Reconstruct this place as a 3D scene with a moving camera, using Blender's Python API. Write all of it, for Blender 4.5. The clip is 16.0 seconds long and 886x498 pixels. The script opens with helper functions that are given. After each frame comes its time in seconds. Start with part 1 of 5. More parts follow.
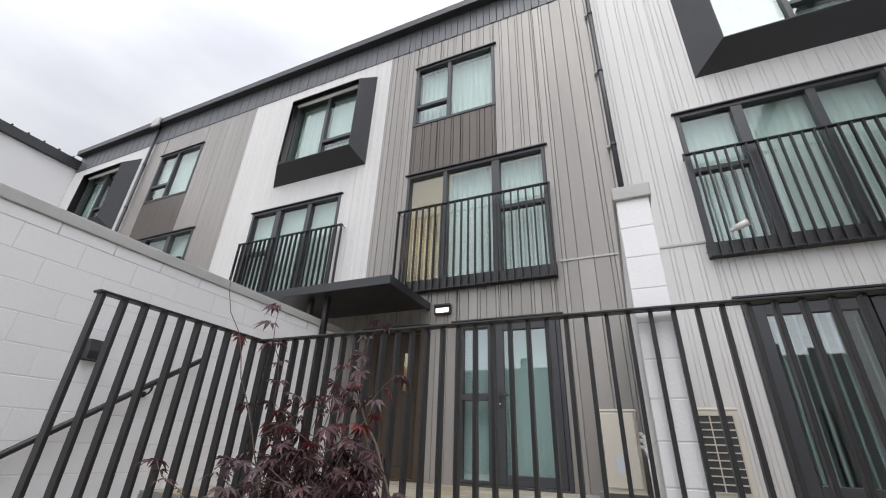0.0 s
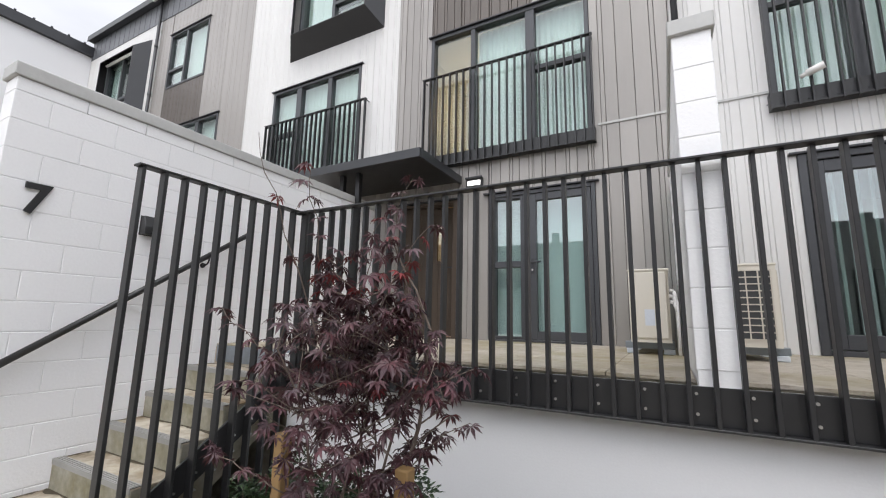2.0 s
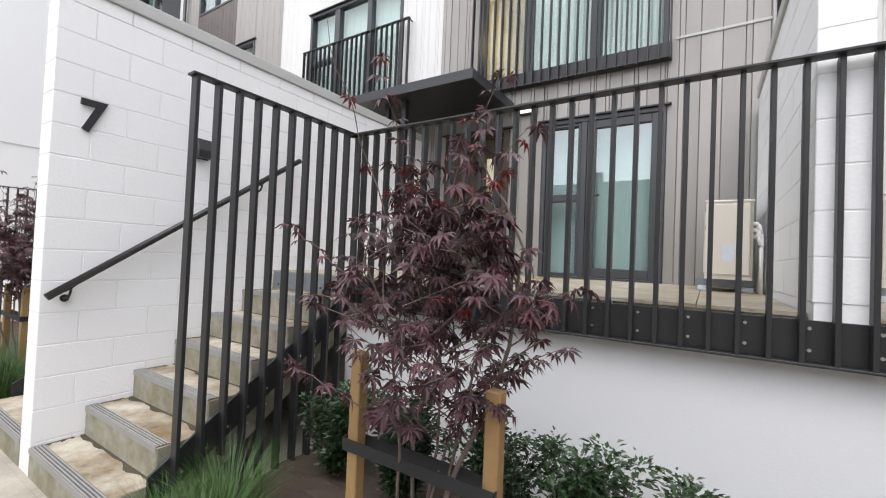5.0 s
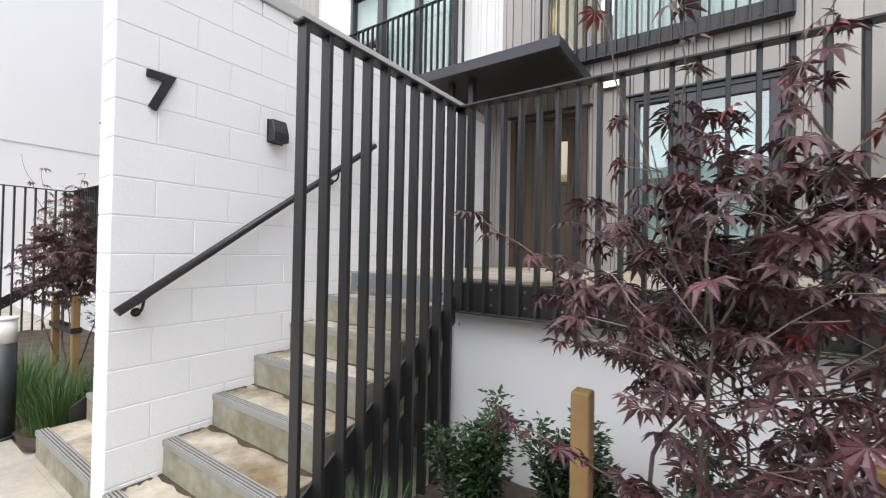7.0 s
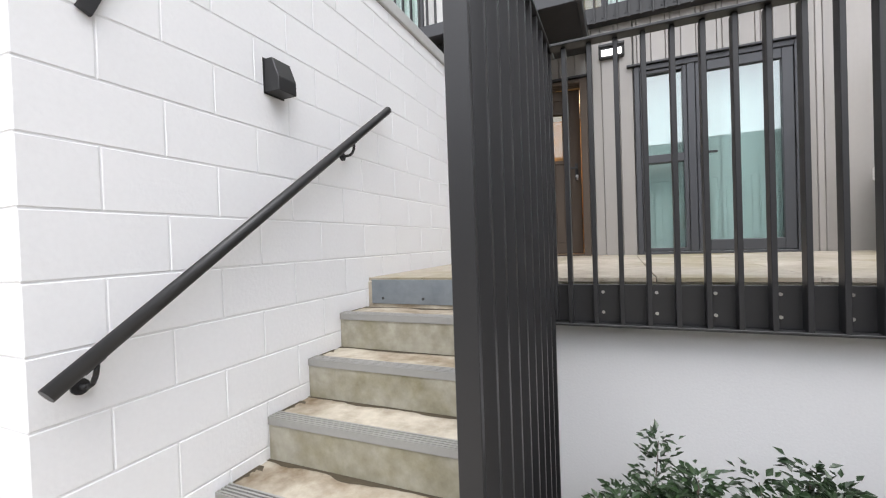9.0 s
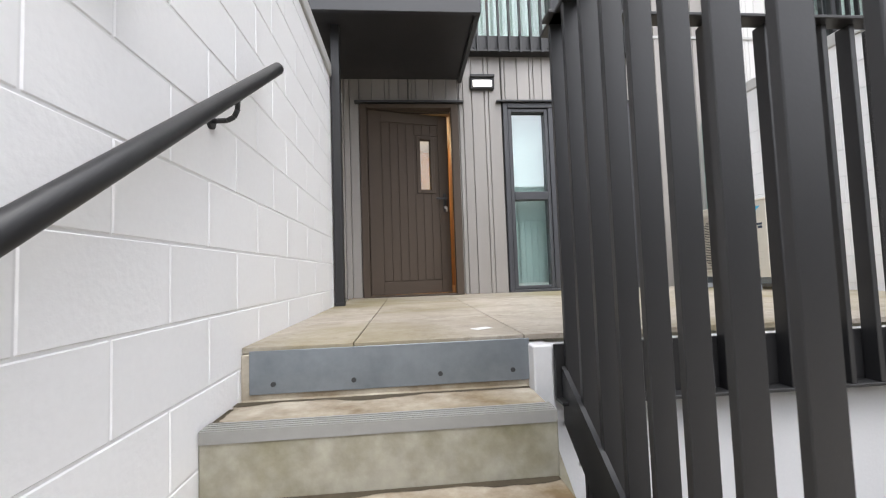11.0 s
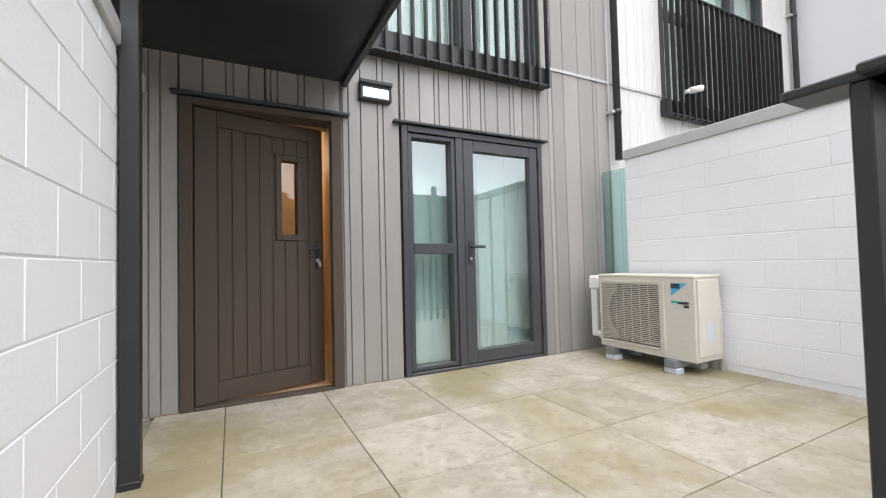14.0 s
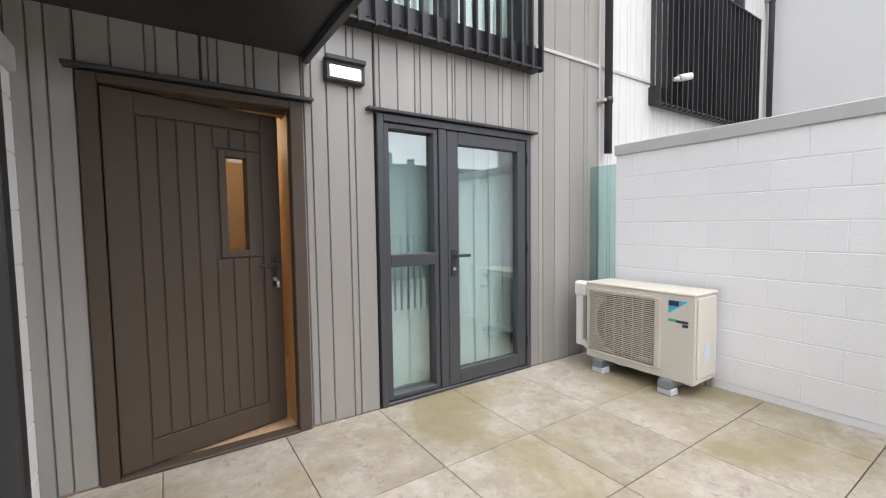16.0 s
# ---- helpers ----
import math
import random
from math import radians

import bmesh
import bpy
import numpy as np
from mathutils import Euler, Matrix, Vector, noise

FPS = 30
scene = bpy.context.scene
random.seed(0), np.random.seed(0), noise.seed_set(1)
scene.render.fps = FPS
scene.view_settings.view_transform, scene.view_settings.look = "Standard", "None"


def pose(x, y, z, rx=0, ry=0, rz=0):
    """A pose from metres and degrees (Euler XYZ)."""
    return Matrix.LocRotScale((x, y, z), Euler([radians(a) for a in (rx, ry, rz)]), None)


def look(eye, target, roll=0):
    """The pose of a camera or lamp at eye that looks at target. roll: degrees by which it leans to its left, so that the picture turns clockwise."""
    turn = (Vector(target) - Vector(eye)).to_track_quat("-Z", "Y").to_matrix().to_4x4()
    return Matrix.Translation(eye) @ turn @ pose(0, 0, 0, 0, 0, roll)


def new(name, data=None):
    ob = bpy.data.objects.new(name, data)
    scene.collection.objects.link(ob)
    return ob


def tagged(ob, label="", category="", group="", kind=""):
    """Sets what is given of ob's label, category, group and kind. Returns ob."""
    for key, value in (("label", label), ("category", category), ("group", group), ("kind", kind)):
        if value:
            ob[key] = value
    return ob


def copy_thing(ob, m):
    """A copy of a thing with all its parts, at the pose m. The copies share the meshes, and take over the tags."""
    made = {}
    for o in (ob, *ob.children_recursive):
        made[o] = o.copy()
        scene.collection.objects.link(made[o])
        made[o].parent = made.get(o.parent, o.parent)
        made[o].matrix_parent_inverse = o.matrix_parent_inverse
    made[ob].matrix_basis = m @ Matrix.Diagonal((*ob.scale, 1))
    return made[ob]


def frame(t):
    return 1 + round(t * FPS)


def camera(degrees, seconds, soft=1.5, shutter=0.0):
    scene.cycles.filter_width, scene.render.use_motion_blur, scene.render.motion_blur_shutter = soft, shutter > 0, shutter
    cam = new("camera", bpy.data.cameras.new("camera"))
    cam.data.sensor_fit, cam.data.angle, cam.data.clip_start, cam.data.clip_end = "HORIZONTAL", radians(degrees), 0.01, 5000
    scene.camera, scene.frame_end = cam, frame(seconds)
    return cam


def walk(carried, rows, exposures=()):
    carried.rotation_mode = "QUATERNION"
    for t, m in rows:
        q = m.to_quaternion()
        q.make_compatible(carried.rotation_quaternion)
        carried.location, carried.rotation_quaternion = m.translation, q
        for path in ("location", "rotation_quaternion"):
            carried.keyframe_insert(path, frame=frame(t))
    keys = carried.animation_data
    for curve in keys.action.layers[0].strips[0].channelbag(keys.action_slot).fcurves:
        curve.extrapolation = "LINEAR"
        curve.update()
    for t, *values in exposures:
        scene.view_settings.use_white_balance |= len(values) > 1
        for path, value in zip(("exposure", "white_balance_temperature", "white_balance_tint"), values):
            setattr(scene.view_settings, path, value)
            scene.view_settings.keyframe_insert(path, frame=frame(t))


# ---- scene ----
cam = camera(93.7, 16.0, soft=1.1, shutter=0.15)
PATH = [
    (0, (3.788, -5.346, 0.374), (3.046, -3.706, 1.246), 2.2),
    (0.5, (3.766, -5.319, 0.356), (2.993, -3.645, 1.131), 2.1),
    (1, (3.755, -5.291, 0.323), (2.931, -3.579, 0.948), 1.7),
    (1.5, (3.76, -5.281, 0.299), (2.882, -3.546, 0.766), 1.4),
    (2, (3.752, -5.28, 0.272), (2.817, -3.543, 0.603), 1.2),
    (2.5, (3.743, -5.282, 0.249), (2.758, -3.556, 0.473), 1.2),
    (3, (3.732, -5.294, 0.234), (2.718, -3.577, 0.382), 1.5),
    (5.5, (3.302, -5.217, 0.168), (2.208, -3.543, 0.201), 2.7),
    (6, (3.088, -5.234, 0.191), (1.961, -3.582, 0.214), 2.4),
    (6.5, (2.867, -5.198, 0.145), (1.735, -3.551, 0.201), 1.5),
    (7, (2.589, -5.162, 0.164), (1.455, -3.515, 0.185), 1.1),
    (7.5, (2.299, -5.129, 0.173), (1.205, -3.455, 0.166), 0.6),
    (8, (2.004, -5.101, 0.172), (0.986, -3.381, 0.098), -0.0),
    (8.3, (1.838, -5.042, 0.198), (0.874, -3.292, 0.118), -0.3),
    (8.7, (1.614, -4.997, 0.194), (0.731, -3.203, 0.139), -1.2),
    (10.8, (0.626, -4.328, 0.241), (0.734, -2.333, 0.341), -2.8),
    (11, (0.576, -4.25, 0.236), (0.749, -2.26, 0.347), -2.0),
    (11.2, (0.55, -4.133, 0.26), (0.791, -2.152, 0.393), -1.8),
    (11.5, (0.516, -3.985, 0.352), (0.865, -2.019, 0.469), -1.2),
    (12, (0.461, -3.796, 0.439), (0.96, -1.862, 0.538), -0.9),
    (12.5, (0.389, -3.623, 0.543), (1.04, -1.736, 0.669), -0.8),
    (13, (0.393, -3.432, 0.642), (1.138, -1.581, 0.78), -1.1),
    (13.5, (0.408, -3.241, 0.752), (1.239, -1.425, 0.855), -1.4),
    (14, (0.422, -3.067, 0.892), (1.329, -1.286, 0.957), -1.4),
    (14.5, (0.445, -2.935, 1.005), (1.404, -1.18, 1.021), -1.2),
    (15, (0.492, -2.811, 1.094), (1.465, -1.064, 1.076), -1.1),
    (15.5, (0.485, -2.682, 1.154), (1.508, -0.964, 1.092), -1.0),
    (16, (0.447, -2.565, 1.254), (1.553, -0.902, 1.137), -0.8),
]
walk(cam, [(t, look(e, g, r)) for t, e, g, r in PATH], exposures=[(0, 0.31), (1.0, 0.42), (2.5, 0.72), (5.5, 0.86), (8.5, 1.03), (11.0, 1.12), (13.5, 1.13), (16, 1.06)])

# ---- world, sun, exposure ----
world = bpy.data.worlds.new("overcast_sky")
scene.world = world
world.use_nodes = True
wn, wl = world.node_tree.nodes, world.node_tree.links
wbg = wn["Background"]
sky = wn.new("ShaderNodeTexSky")
sky.sky_type, sky.sun_disc = "NISHITA", False
sky.sun_elevation, sky.sun_rotation = radians(60), radians(164)
wco = wn.new("ShaderNodeTexCoord")
wmap = wn.new("ShaderNodeMapping")
wmap.inputs["Scale"].default_value = (1.0, 1.0, 2.6)
cloud = wn.new("ShaderNodeTexNoise")
cloud.inputs["Scale"].default_value, cloud.inputs["Detail"].default_value = 2.2, 6
ramp = wn.new("ShaderNodeValToRGB")
ramp.color_ramp.elements[0].position, ramp.color_ramp.elements[0].color = 0.3, (6.45, 6.57, 7.1, 1)
ramp.color_ramp.elements[1].position, ramp.color_ramp.elements[1].color = 0.68, (9.0, 9.04, 9.4, 1)
wmix = wn.new("ShaderNodeMix")
wmix.data_type = "RGBA"
wmix.inputs["Factor"].default_value = 0.9
wl.new(wco.outputs["Generated"], wmap.inputs["Vector"])
wl.new(wmap.outputs["Vector"], cloud.inputs["Vector"])
wl.new(cloud.outputs["Fac"], ramp.inputs["Fac"])
wl.new(sky.outputs["Color"], wmix.inputs["A"])
wl.new(ramp.outputs["Color"], wmix.inputs["B"])
# an overcast sky is brighter round the hidden sun
wdot = wn.new("ShaderNodeVectorMath")
wdot.operation = "DOT_PRODUCT"
wdot.inputs[1].default_value = (0.14, -0.46, 0.876)
wl.new(wco.outputs["Generated"], wdot.inputs[0])
wglow = wn.new("ShaderNodeMapRange")
wglow.inputs["From Min"].default_value, wglow.inputs["From Max"].default_value = -0.1, 1.0
wglow.inputs["To Min"].default_value, wglow.inputs["To Max"].default_value = 0.5, 2.0
wl.new(wdot.outputs["Value"], wglow.inputs["Value"])
wmul = wn.new("ShaderNodeVectorMath")
wmul.operation = "SCALE"
wl.new(wmix.outputs["Result"], wmul.inputs[0])
wl.new(wglow.outputs[0], wmul.inputs["Scale"])
wl.new(wmul.outputs[0], wbg.inputs["Color"])
wbg.inputs["Strength"].default_value = 0.1
sun = new("sun", bpy.data.lights.new("sun", "SUN"))
sun.data.energy, sun.data.angle, sun.data.color = 1.0, radians(40), (1, 0.985, 0.96)
sun.matrix_world = look((1.6, -5.2, 10), (0, 0, 0))


# ---- materials ----
def mat(name, color, rough=0.6, metal=0.0, grain=0.08, scale=40.0, blotch=0.1, bscale=1.5, bump=0.15, tint=None, spread=0.0, spec=0.5,
        streak=False, moss=None):
    """Paint, stone or metal with variation at two scales; tint: the colour of the stains; spread: how much pieces differ."""
    m = bpy.data.materials.new(name)
    m.use_nodes = True
    n, l = m.node_tree.nodes, m.node_tree.links
    b = n["Principled BSDF"]
    b.inputs["Roughness"].default_value, b.inputs["Metallic"].default_value = rough, metal
    b.inputs["Specular IOR Level"].default_value = spec
    mp = n.new("ShaderNodeMapping")
    geo = n.new("ShaderNodeNewGeometry")
    l.new(geo.outputs["Position"], mp.inputs["Vector"])
    mp.inputs["Scale"].default_value = (1, 1, 0.12) if streak else (1, 1, 1)
    fine, big = n.new("ShaderNodeTexNoise"), n.new("ShaderNodeTexNoise")
    fine.inputs["Scale"].default_value, fine.inputs["Detail"].default_value = scale, 4
    big.inputs["Scale"].default_value, big.inputs["Detail"].default_value = bscale, 6
    big.inputs["Roughness"].default_value = 0.65
    l.new(geo.outputs["Position"], fine.inputs["Vector"])
    l.new(mp.outputs["Vector"], big.inputs["Vector"])
    r = n.new("ShaderNodeValToRGB")
    r.color_ramp.elements[0].position, r.color_ramp.elements[1].position = 0.38, 0.68
    l.new(big.outputs["Fac"], r.inputs["Fac"])
    mixa = n.new("ShaderNodeMix")
    mixa.data_type = "RGBA"
    t = tint or tuple(c * 0.6 for c in color)
    mixa.inputs["A"].default_value, mixa.inputs["B"].default_value = (*color, 1), (*t, 1)
    sc = n.new("ShaderNodeMath")
    sc.operation = "MULTIPLY"
    sc.inputs[1].default_value = blotch
    l.new(r.outputs["Color"], sc.inputs[0])
    l.new(sc.outputs[0], mixa.inputs["Factor"])
    last = mixa.outputs["Result"]
    if moss:
        far_, mr_, mm = n.new("ShaderNodeTexNoise"), n.new("ShaderNodeMapRange"), n.new("ShaderNodeMix")
        far_.inputs["Scale"].default_value, far_.inputs["Detail"].default_value = 0.85, 7
        far_.inputs["Roughness"].default_value = 0.6
        mr_.inputs["From Min"].default_value, mr_.inputs["From Max"].default_value, mr_.inputs["To Max"].default_value = 0.5, 0.68, 0.5
        mm.data_type = "RGBA"
        mm.inputs["B"].default_value = (*moss, 1)
        l.new(geo.outputs["Position"], far_.inputs["Vector"])
        l.new(far_.outputs["Fac"], mr_.inputs["Value"])
        l.new(mr_.outputs[0], mm.inputs["Factor"])
        l.new(last, mm.inputs["A"])
        last = mm.outputs["Result"]
    hsv = n.new("ShaderNodeHueSaturation")
    l.new(last, hsv.inputs["Color"])
    mr = n.new("ShaderNodeMapRange")
    mr.inputs["To Min"].default_value, mr.inputs["To Max"].default_value = 1 - grain, 1 + grain
    l.new(fine.outputs["Fac"], mr.inputs["Value"])
    info = n.new("ShaderNodeObjectInfo")
    mo = n.new("ShaderNodeMapRange")
    mo.inputs["To Min"].default_value, mo.inputs["To Max"].default_value = 1 - spread, 1 + spread
    l.new(info.outputs["Random"], mo.inputs["Value"])
    mul = n.new("ShaderNodeMath")
    mul.operation = "MULTIPLY"
    l.new(mr.outputs[0], mul.inputs[0])
    l.new(mo.outputs[0], mul.inputs[1])
    l.new(mul.outputs[0], hsv.inputs["Value"])
    l.new(hsv.outputs["Color"], b.inputs["Base Color"])
    rr = n.new("ShaderNodeMapRange")
    rr.inputs["To Min"].default_value, rr.inputs["To Max"].default_value = max(0.02, rough - 0.08), min(1, rough + 0.08)
    l.new(big.outputs["Fac"], rr.inputs["Value"])
    l.new(rr.outputs[0], b.inputs["Roughness"])
    bp = n.new("ShaderNodeBump")
    bp.inputs["Strength"].default_value, bp.inputs["Distance"].default_value = bump, 0.004
    l.new(fine.outputs["Fac"], bp.inputs["Height"])
    l.new(bp.outputs["Normal"], b.inputs["Normal"])
    return m


def glass_mat(name, tint, gloss=0.12):
    """Thin window glass: a sharp mirror over a tinted clear sheet."""
    m = bpy.data.materials.new(name)
    m.use_nodes = True
    n, l = m.node_tree.nodes, m.node_tree.links
    n.remove(n["Principled BSDF"])
    tr, gl, mx = n.new("ShaderNodeBsdfTransparent"), n.new("ShaderNodeBsdfGlossy"), n.new("ShaderNodeMixShader")
    tr.inputs["Color"].default_value = (*tint, 1)
    gl.inputs["Roughness"].default_value = 0.015
    lw = n.new("ShaderNodeLayerWeight")
    lw.inputs["Blend"].default_value = 0.5
    pw = n.new("ShaderNodeMath")
    pw.operation = "POWER"
    pw.inputs[1].default_value = 3.5
    ad = n.new("ShaderNodeMath")
    ad.operation = "MULTIPLY_ADD"
    ad.inputs[1].default_value, ad.inputs[2].default_value = 0.7, gloss
    ad.use_clamp = True
    l.new(lw.outputs["Facing"], pw.inputs[0])
    l.new(pw.outputs[0], ad.inputs[0])
    l.new(ad.outputs[0], mx.inputs[0])
    l.new(tr.outputs[0], mx.inputs[1])
    l.new(gl.outputs[0], mx.inputs[2])
    l.new(mx.outputs[0], n["Material Output"].inputs["Surface"])
    return m


def tile_mat():
    """Concrete-look tile: pale beige, cloudy grey-brown mottling, fine pits, ochre moss patches, each tile shaded apart."""
    m = bpy.data.materials.new("beige_concrete_tile")
    m.use_nodes = True
    n, l = m.node_tree.nodes, m.node_tree.links
    b = n["Principled BSDF"]
    geo, info = n.new("ShaderNodeNewGeometry"), n.new("ShaderNodeObjectInfo")
    off = n.new("ShaderNodeVectorMath")
    off.operation = "MULTIPLY_ADD"
    off.inputs[1].default_value = (1, 1, 1)
    sc = n.new("ShaderNodeVectorMath")
    sc.operation = "SCALE"
    sc.inputs["Scale"].default_value = 7.0
    comb = n.new("ShaderNodeCombineXYZ")
    for k in ("X", "Y", "Z"):
        l.new(info.outputs["Random"], comb.inputs[k])
    l.new(comb.outputs[0], sc.inputs[0])
    l.new(geo.outputs["Position"], off.inputs[0])
    l.new(sc.outputs[0], off.inputs[2])

    def noise_of(scale, detail, rough, distort, lo, hi, amount, vec):
        t, q = n.new("ShaderNodeTexNoise"), n.new("ShaderNodeMapRange")
        t.inputs["Scale"].default_value, t.inputs["Detail"].default_value = scale, detail
        t.inputs["Roughness"].default_value, t.inputs["Distortion"].default_value = rough, distort
        q.inputs["From Min"].default_value, q.inputs["From Max"].default_value, q.inputs["To Max"].default_value = lo, hi, amount
        l.new(vec, t.inputs["Vector"])
        l.new(t.outputs["Fac"], q.inputs["Value"])
        return q.outputs[0]

    def over(last, color, fac):
        x = n.new("ShaderNodeMix")
        x.data_type = "RGBA"
        x.inputs["B"].default_value = (*color, 1)
        l.new(fac, x.inputs["Factor"])
        if isinstance(last, tuple):
            x.inputs["A"].default_value = (*last, 1)
        else:
            l.new(last, x.inputs["A"])
        return x.outputs["Result"]

    own, place = off.outputs[0], geo.outputs["Position"]
    c = over((0.40, 0.355, 0.295), (0.28, 0.24, 0.19), noise_of(2.6, 9, 0.72, 0.6, 0.4, 0.66, 0.85, own))
    c = over(c, (0.50, 0.46, 0.40), noise_of(6.5, 9, 0.75, 0.4, 0.48, 0.66, 0.75, own))
    c = over(c, (0.19, 0.16, 0.12), noise_of(17.0, 6, 0.75, 0.3, 0.54, 0.7, 0.75, own))
    c = over(c, (0.235, 0.195, 0.09), noise_of(0.75, 8, 0.62, 0.4, 0.47, 0.62, 0.7, place))
    hsv, mr = n.new("ShaderNodeHueSaturation"), n.new("ShaderNodeMapRange")
    mr.inputs["To Min"].default_value, mr.inputs["To Max"].default_value = 0.93, 1.06
    l.new(info.outputs["Random"], mr.inputs["Value"])
    l.new(mr.outputs[0], hsv.inputs["Value"])
    l.new(c, hsv.inputs["Color"])
    l.new(hsv.outputs["Color"], b.inputs["Base Color"])
    ro = n.new("ShaderNodeMath")
    ro.operation = "ADD"
    ro.inputs[1].default_value = 0.42
    l.new(noise_of(4.0, 5, 0.6, 0.3, 0.3, 0.7, 0.22, place), ro.inputs[0])
    l.new(ro.outputs[0], b.inputs["Roughness"])
    bp = n.new("ShaderNodeBump")
    bp.inputs["Strength"].default_value, bp.inputs["Distance"].default_value = 0.25, 0.003
    l.new(noise_of(45.0, 4, 0.6, 0.0, 0.3, 0.7, 1.0, own), bp.inputs["Height"])
    l.new(bp.outputs["Normal"], b.inputs["Normal"])
    return m


def lit(name, color, strength):
    m = bpy.data.materials.new(name)
    m.use_nodes = True
    b = m.node_tree.nodes["Principled BSDF"]
    b.inputs["Base Color"].default_value = (*color, 1)
    b.inputs["Emission Color"].default_value = (*color, 1)
    b.inputs["Emission Strength"].default_value = strength
    return m


M_BLOCK = mat("white_painted_block", (0.86, 0.86, 0.87), 0.55, grain=0.03, scale=55, blotch=0.12, bscale=1.3, bump=0.35, tint=(0.74, 0.74, 0.75), spread=0.015)
M_MORTAR = mat("white_painted_joint", (0.80, 0.80, 0.81), 0.6, grain=0.04, scale=60, blotch=0.2, bump=0.3)
M_RENDER = mat("white_render", (0.74, 0.74, 0.75), 0.7, grain=0.03, scale=90, blotch=0.12, bscale=0.9, bump=0.2, tint=(0.66, 0.66, 0.67))
M_COPING = mat("grey_coping", (0.50, 0.50, 0.49), 0.6, grain=0.05, blotch=0.25, bscale=2)
M_GREY = mat("grey_metal_cladding", (0.325, 0.305, 0.285), 0.38, metal=0.15, grain=0.03, scale=25, blotch=0.3, bscale=2.0, bump=0.05, spread=0.09, streak=True)
M_WHITE = mat("white_metal_cladding", (0.65, 0.64, 0.625), 0.42, grain=0.02, scale=25, blotch=0.14, bscale=2.0, bump=0.05, spread=0.02, streak=True)
M_BROWN = mat("brown_metal_cladding", (0.115, 0.098, 0.085), 0.4, metal=0.2, grain=0.03, scale=25, blotch=0.2, bump=0.05, spread=0.05, streak=True)
M_FASC = mat("dark_grey_ribbed_fascia", (0.13, 0.135, 0.145), 0.45, metal=0.2, grain=0.03, blotch=0.2, spread=0.05)
M_DARK = mat("charcoal_powdercoat", (0.032, 0.033, 0.037), 0.42, grain=0.05, scale=120, blotch=0.15, bscale=3, bump=0.04)
M_BAR = mat("charcoal_painted_steel", (0.021, 0.021, 0.0225), 0.42, grain=0.06, scale=120, blotch=0.15, bscale=4, bump=0.05)
M_FRAME = mat("grey_aluminium_joinery", (0.05, 0.052, 0.058), 0.38, grain=0.03, scale=80, blotch=0.12, bump=0.03)
M_BACK = mat("grey_backing_sheet", (0.13, 0.127, 0.122), 0.7)
M_BACKW = mat("white_backing_sheet", (0.74, 0.73, 0.71), 0.7)
M_TILE = tile_mat()
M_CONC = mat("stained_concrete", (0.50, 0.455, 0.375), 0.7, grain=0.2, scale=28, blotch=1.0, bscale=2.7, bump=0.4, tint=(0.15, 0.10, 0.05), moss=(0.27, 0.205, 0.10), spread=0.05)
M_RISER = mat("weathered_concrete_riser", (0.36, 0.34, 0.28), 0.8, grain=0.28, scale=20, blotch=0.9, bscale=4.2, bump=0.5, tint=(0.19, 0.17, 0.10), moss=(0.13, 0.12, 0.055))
# dark brown of the thin strips in the tread corners
M_EDGING = mat("dark_wet_grime", (0.07, 0.055, 0.033), 0.8, grain=0.3, scale=60, blotch=0.6, bscale=8, bump=0.4)
M_PATH = mat("concrete_path", (0.40, 0.36, 0.30), 0.8, grain=0.16, scale=50, blotch=0.8, bscale=3, bump=0.4)
M_NOSE = mat("grey_ribbed_nosing", (0.30, 0.295, 0.28), 0.5, grain=0.06, blotch=0.2)
M_NOSEB = mat("dark_nosing_base", (0.05, 0.049, 0.047), 0.6)
M_GALV = mat("galvanised_steel", (0.27, 0.30, 0.33), 0.42, metal=0.55, grain=0.08, scale=30, blotch=0.5, bscale=7, bump=0.05, tint=(0.16, 0.18, 0.20))
M_DOOR = mat("brown_painted_door", (0.073, 0.054, 0.040), 0.6, spec=0.3, grain=0.05, scale=60, blotch=0.15, bump=0.06)
M_JAMB = mat("bare_timber", (0.46, 0.26, 0.105), 0.55, grain=0.12, scale=30, blotch=0.4, bscale=5, bump=0.1, streak=True)
M_ROOM = mat("room_paint", (0.62, 0.60, 0.57), 0.8, blotch=0.05)
M_HALL = mat("hall_floor_timber", (0.50, 0.33, 0.2), 0.5, grain=0.1, blotch=0.3, bscale=4)
M_BLIND = mat("white_blind_fabric", (0.84, 0.85, 0.84), 0.8, grain=0.03, blotch=0.05)
M_ACBODY = mat("ivory_painted_steel", (0.66, 0.62, 0.54), 0.45, grain=0.02, blotch=0.08, bump=0.02)
M_ACGRILL = mat("ivory_plastic_grille", (0.60, 0.56, 0.48), 0.5, blotch=0.1)
M_ACDARK = mat("dark_coil", (0.05, 0.052, 0.055), 0.6)
M_BLUE = mat("blue_badge", (0.08, 0.45, 0.70), 0.4, blotch=0.02, grain=0.01)
M_NAVY = mat("navy_badge", (0.03, 0.04, 0.07), 0.4, blotch=0.02)
M_GREEN = mat("green_badge", (0.05, 0.45, 0.35), 0.4, blotch=0.02)
M_LABEL = mat("pale_label", (0.62, 0.66, 0.72), 0.5, blotch=0.1)
M_PLASTIC = mat("white_plastic", (0.78, 0.76, 0.74), 0.4, blotch=0.06)
M_STEEL = mat("bolt_steel", (0.6, 0.6, 0.6), 0.3, metal=1.0)
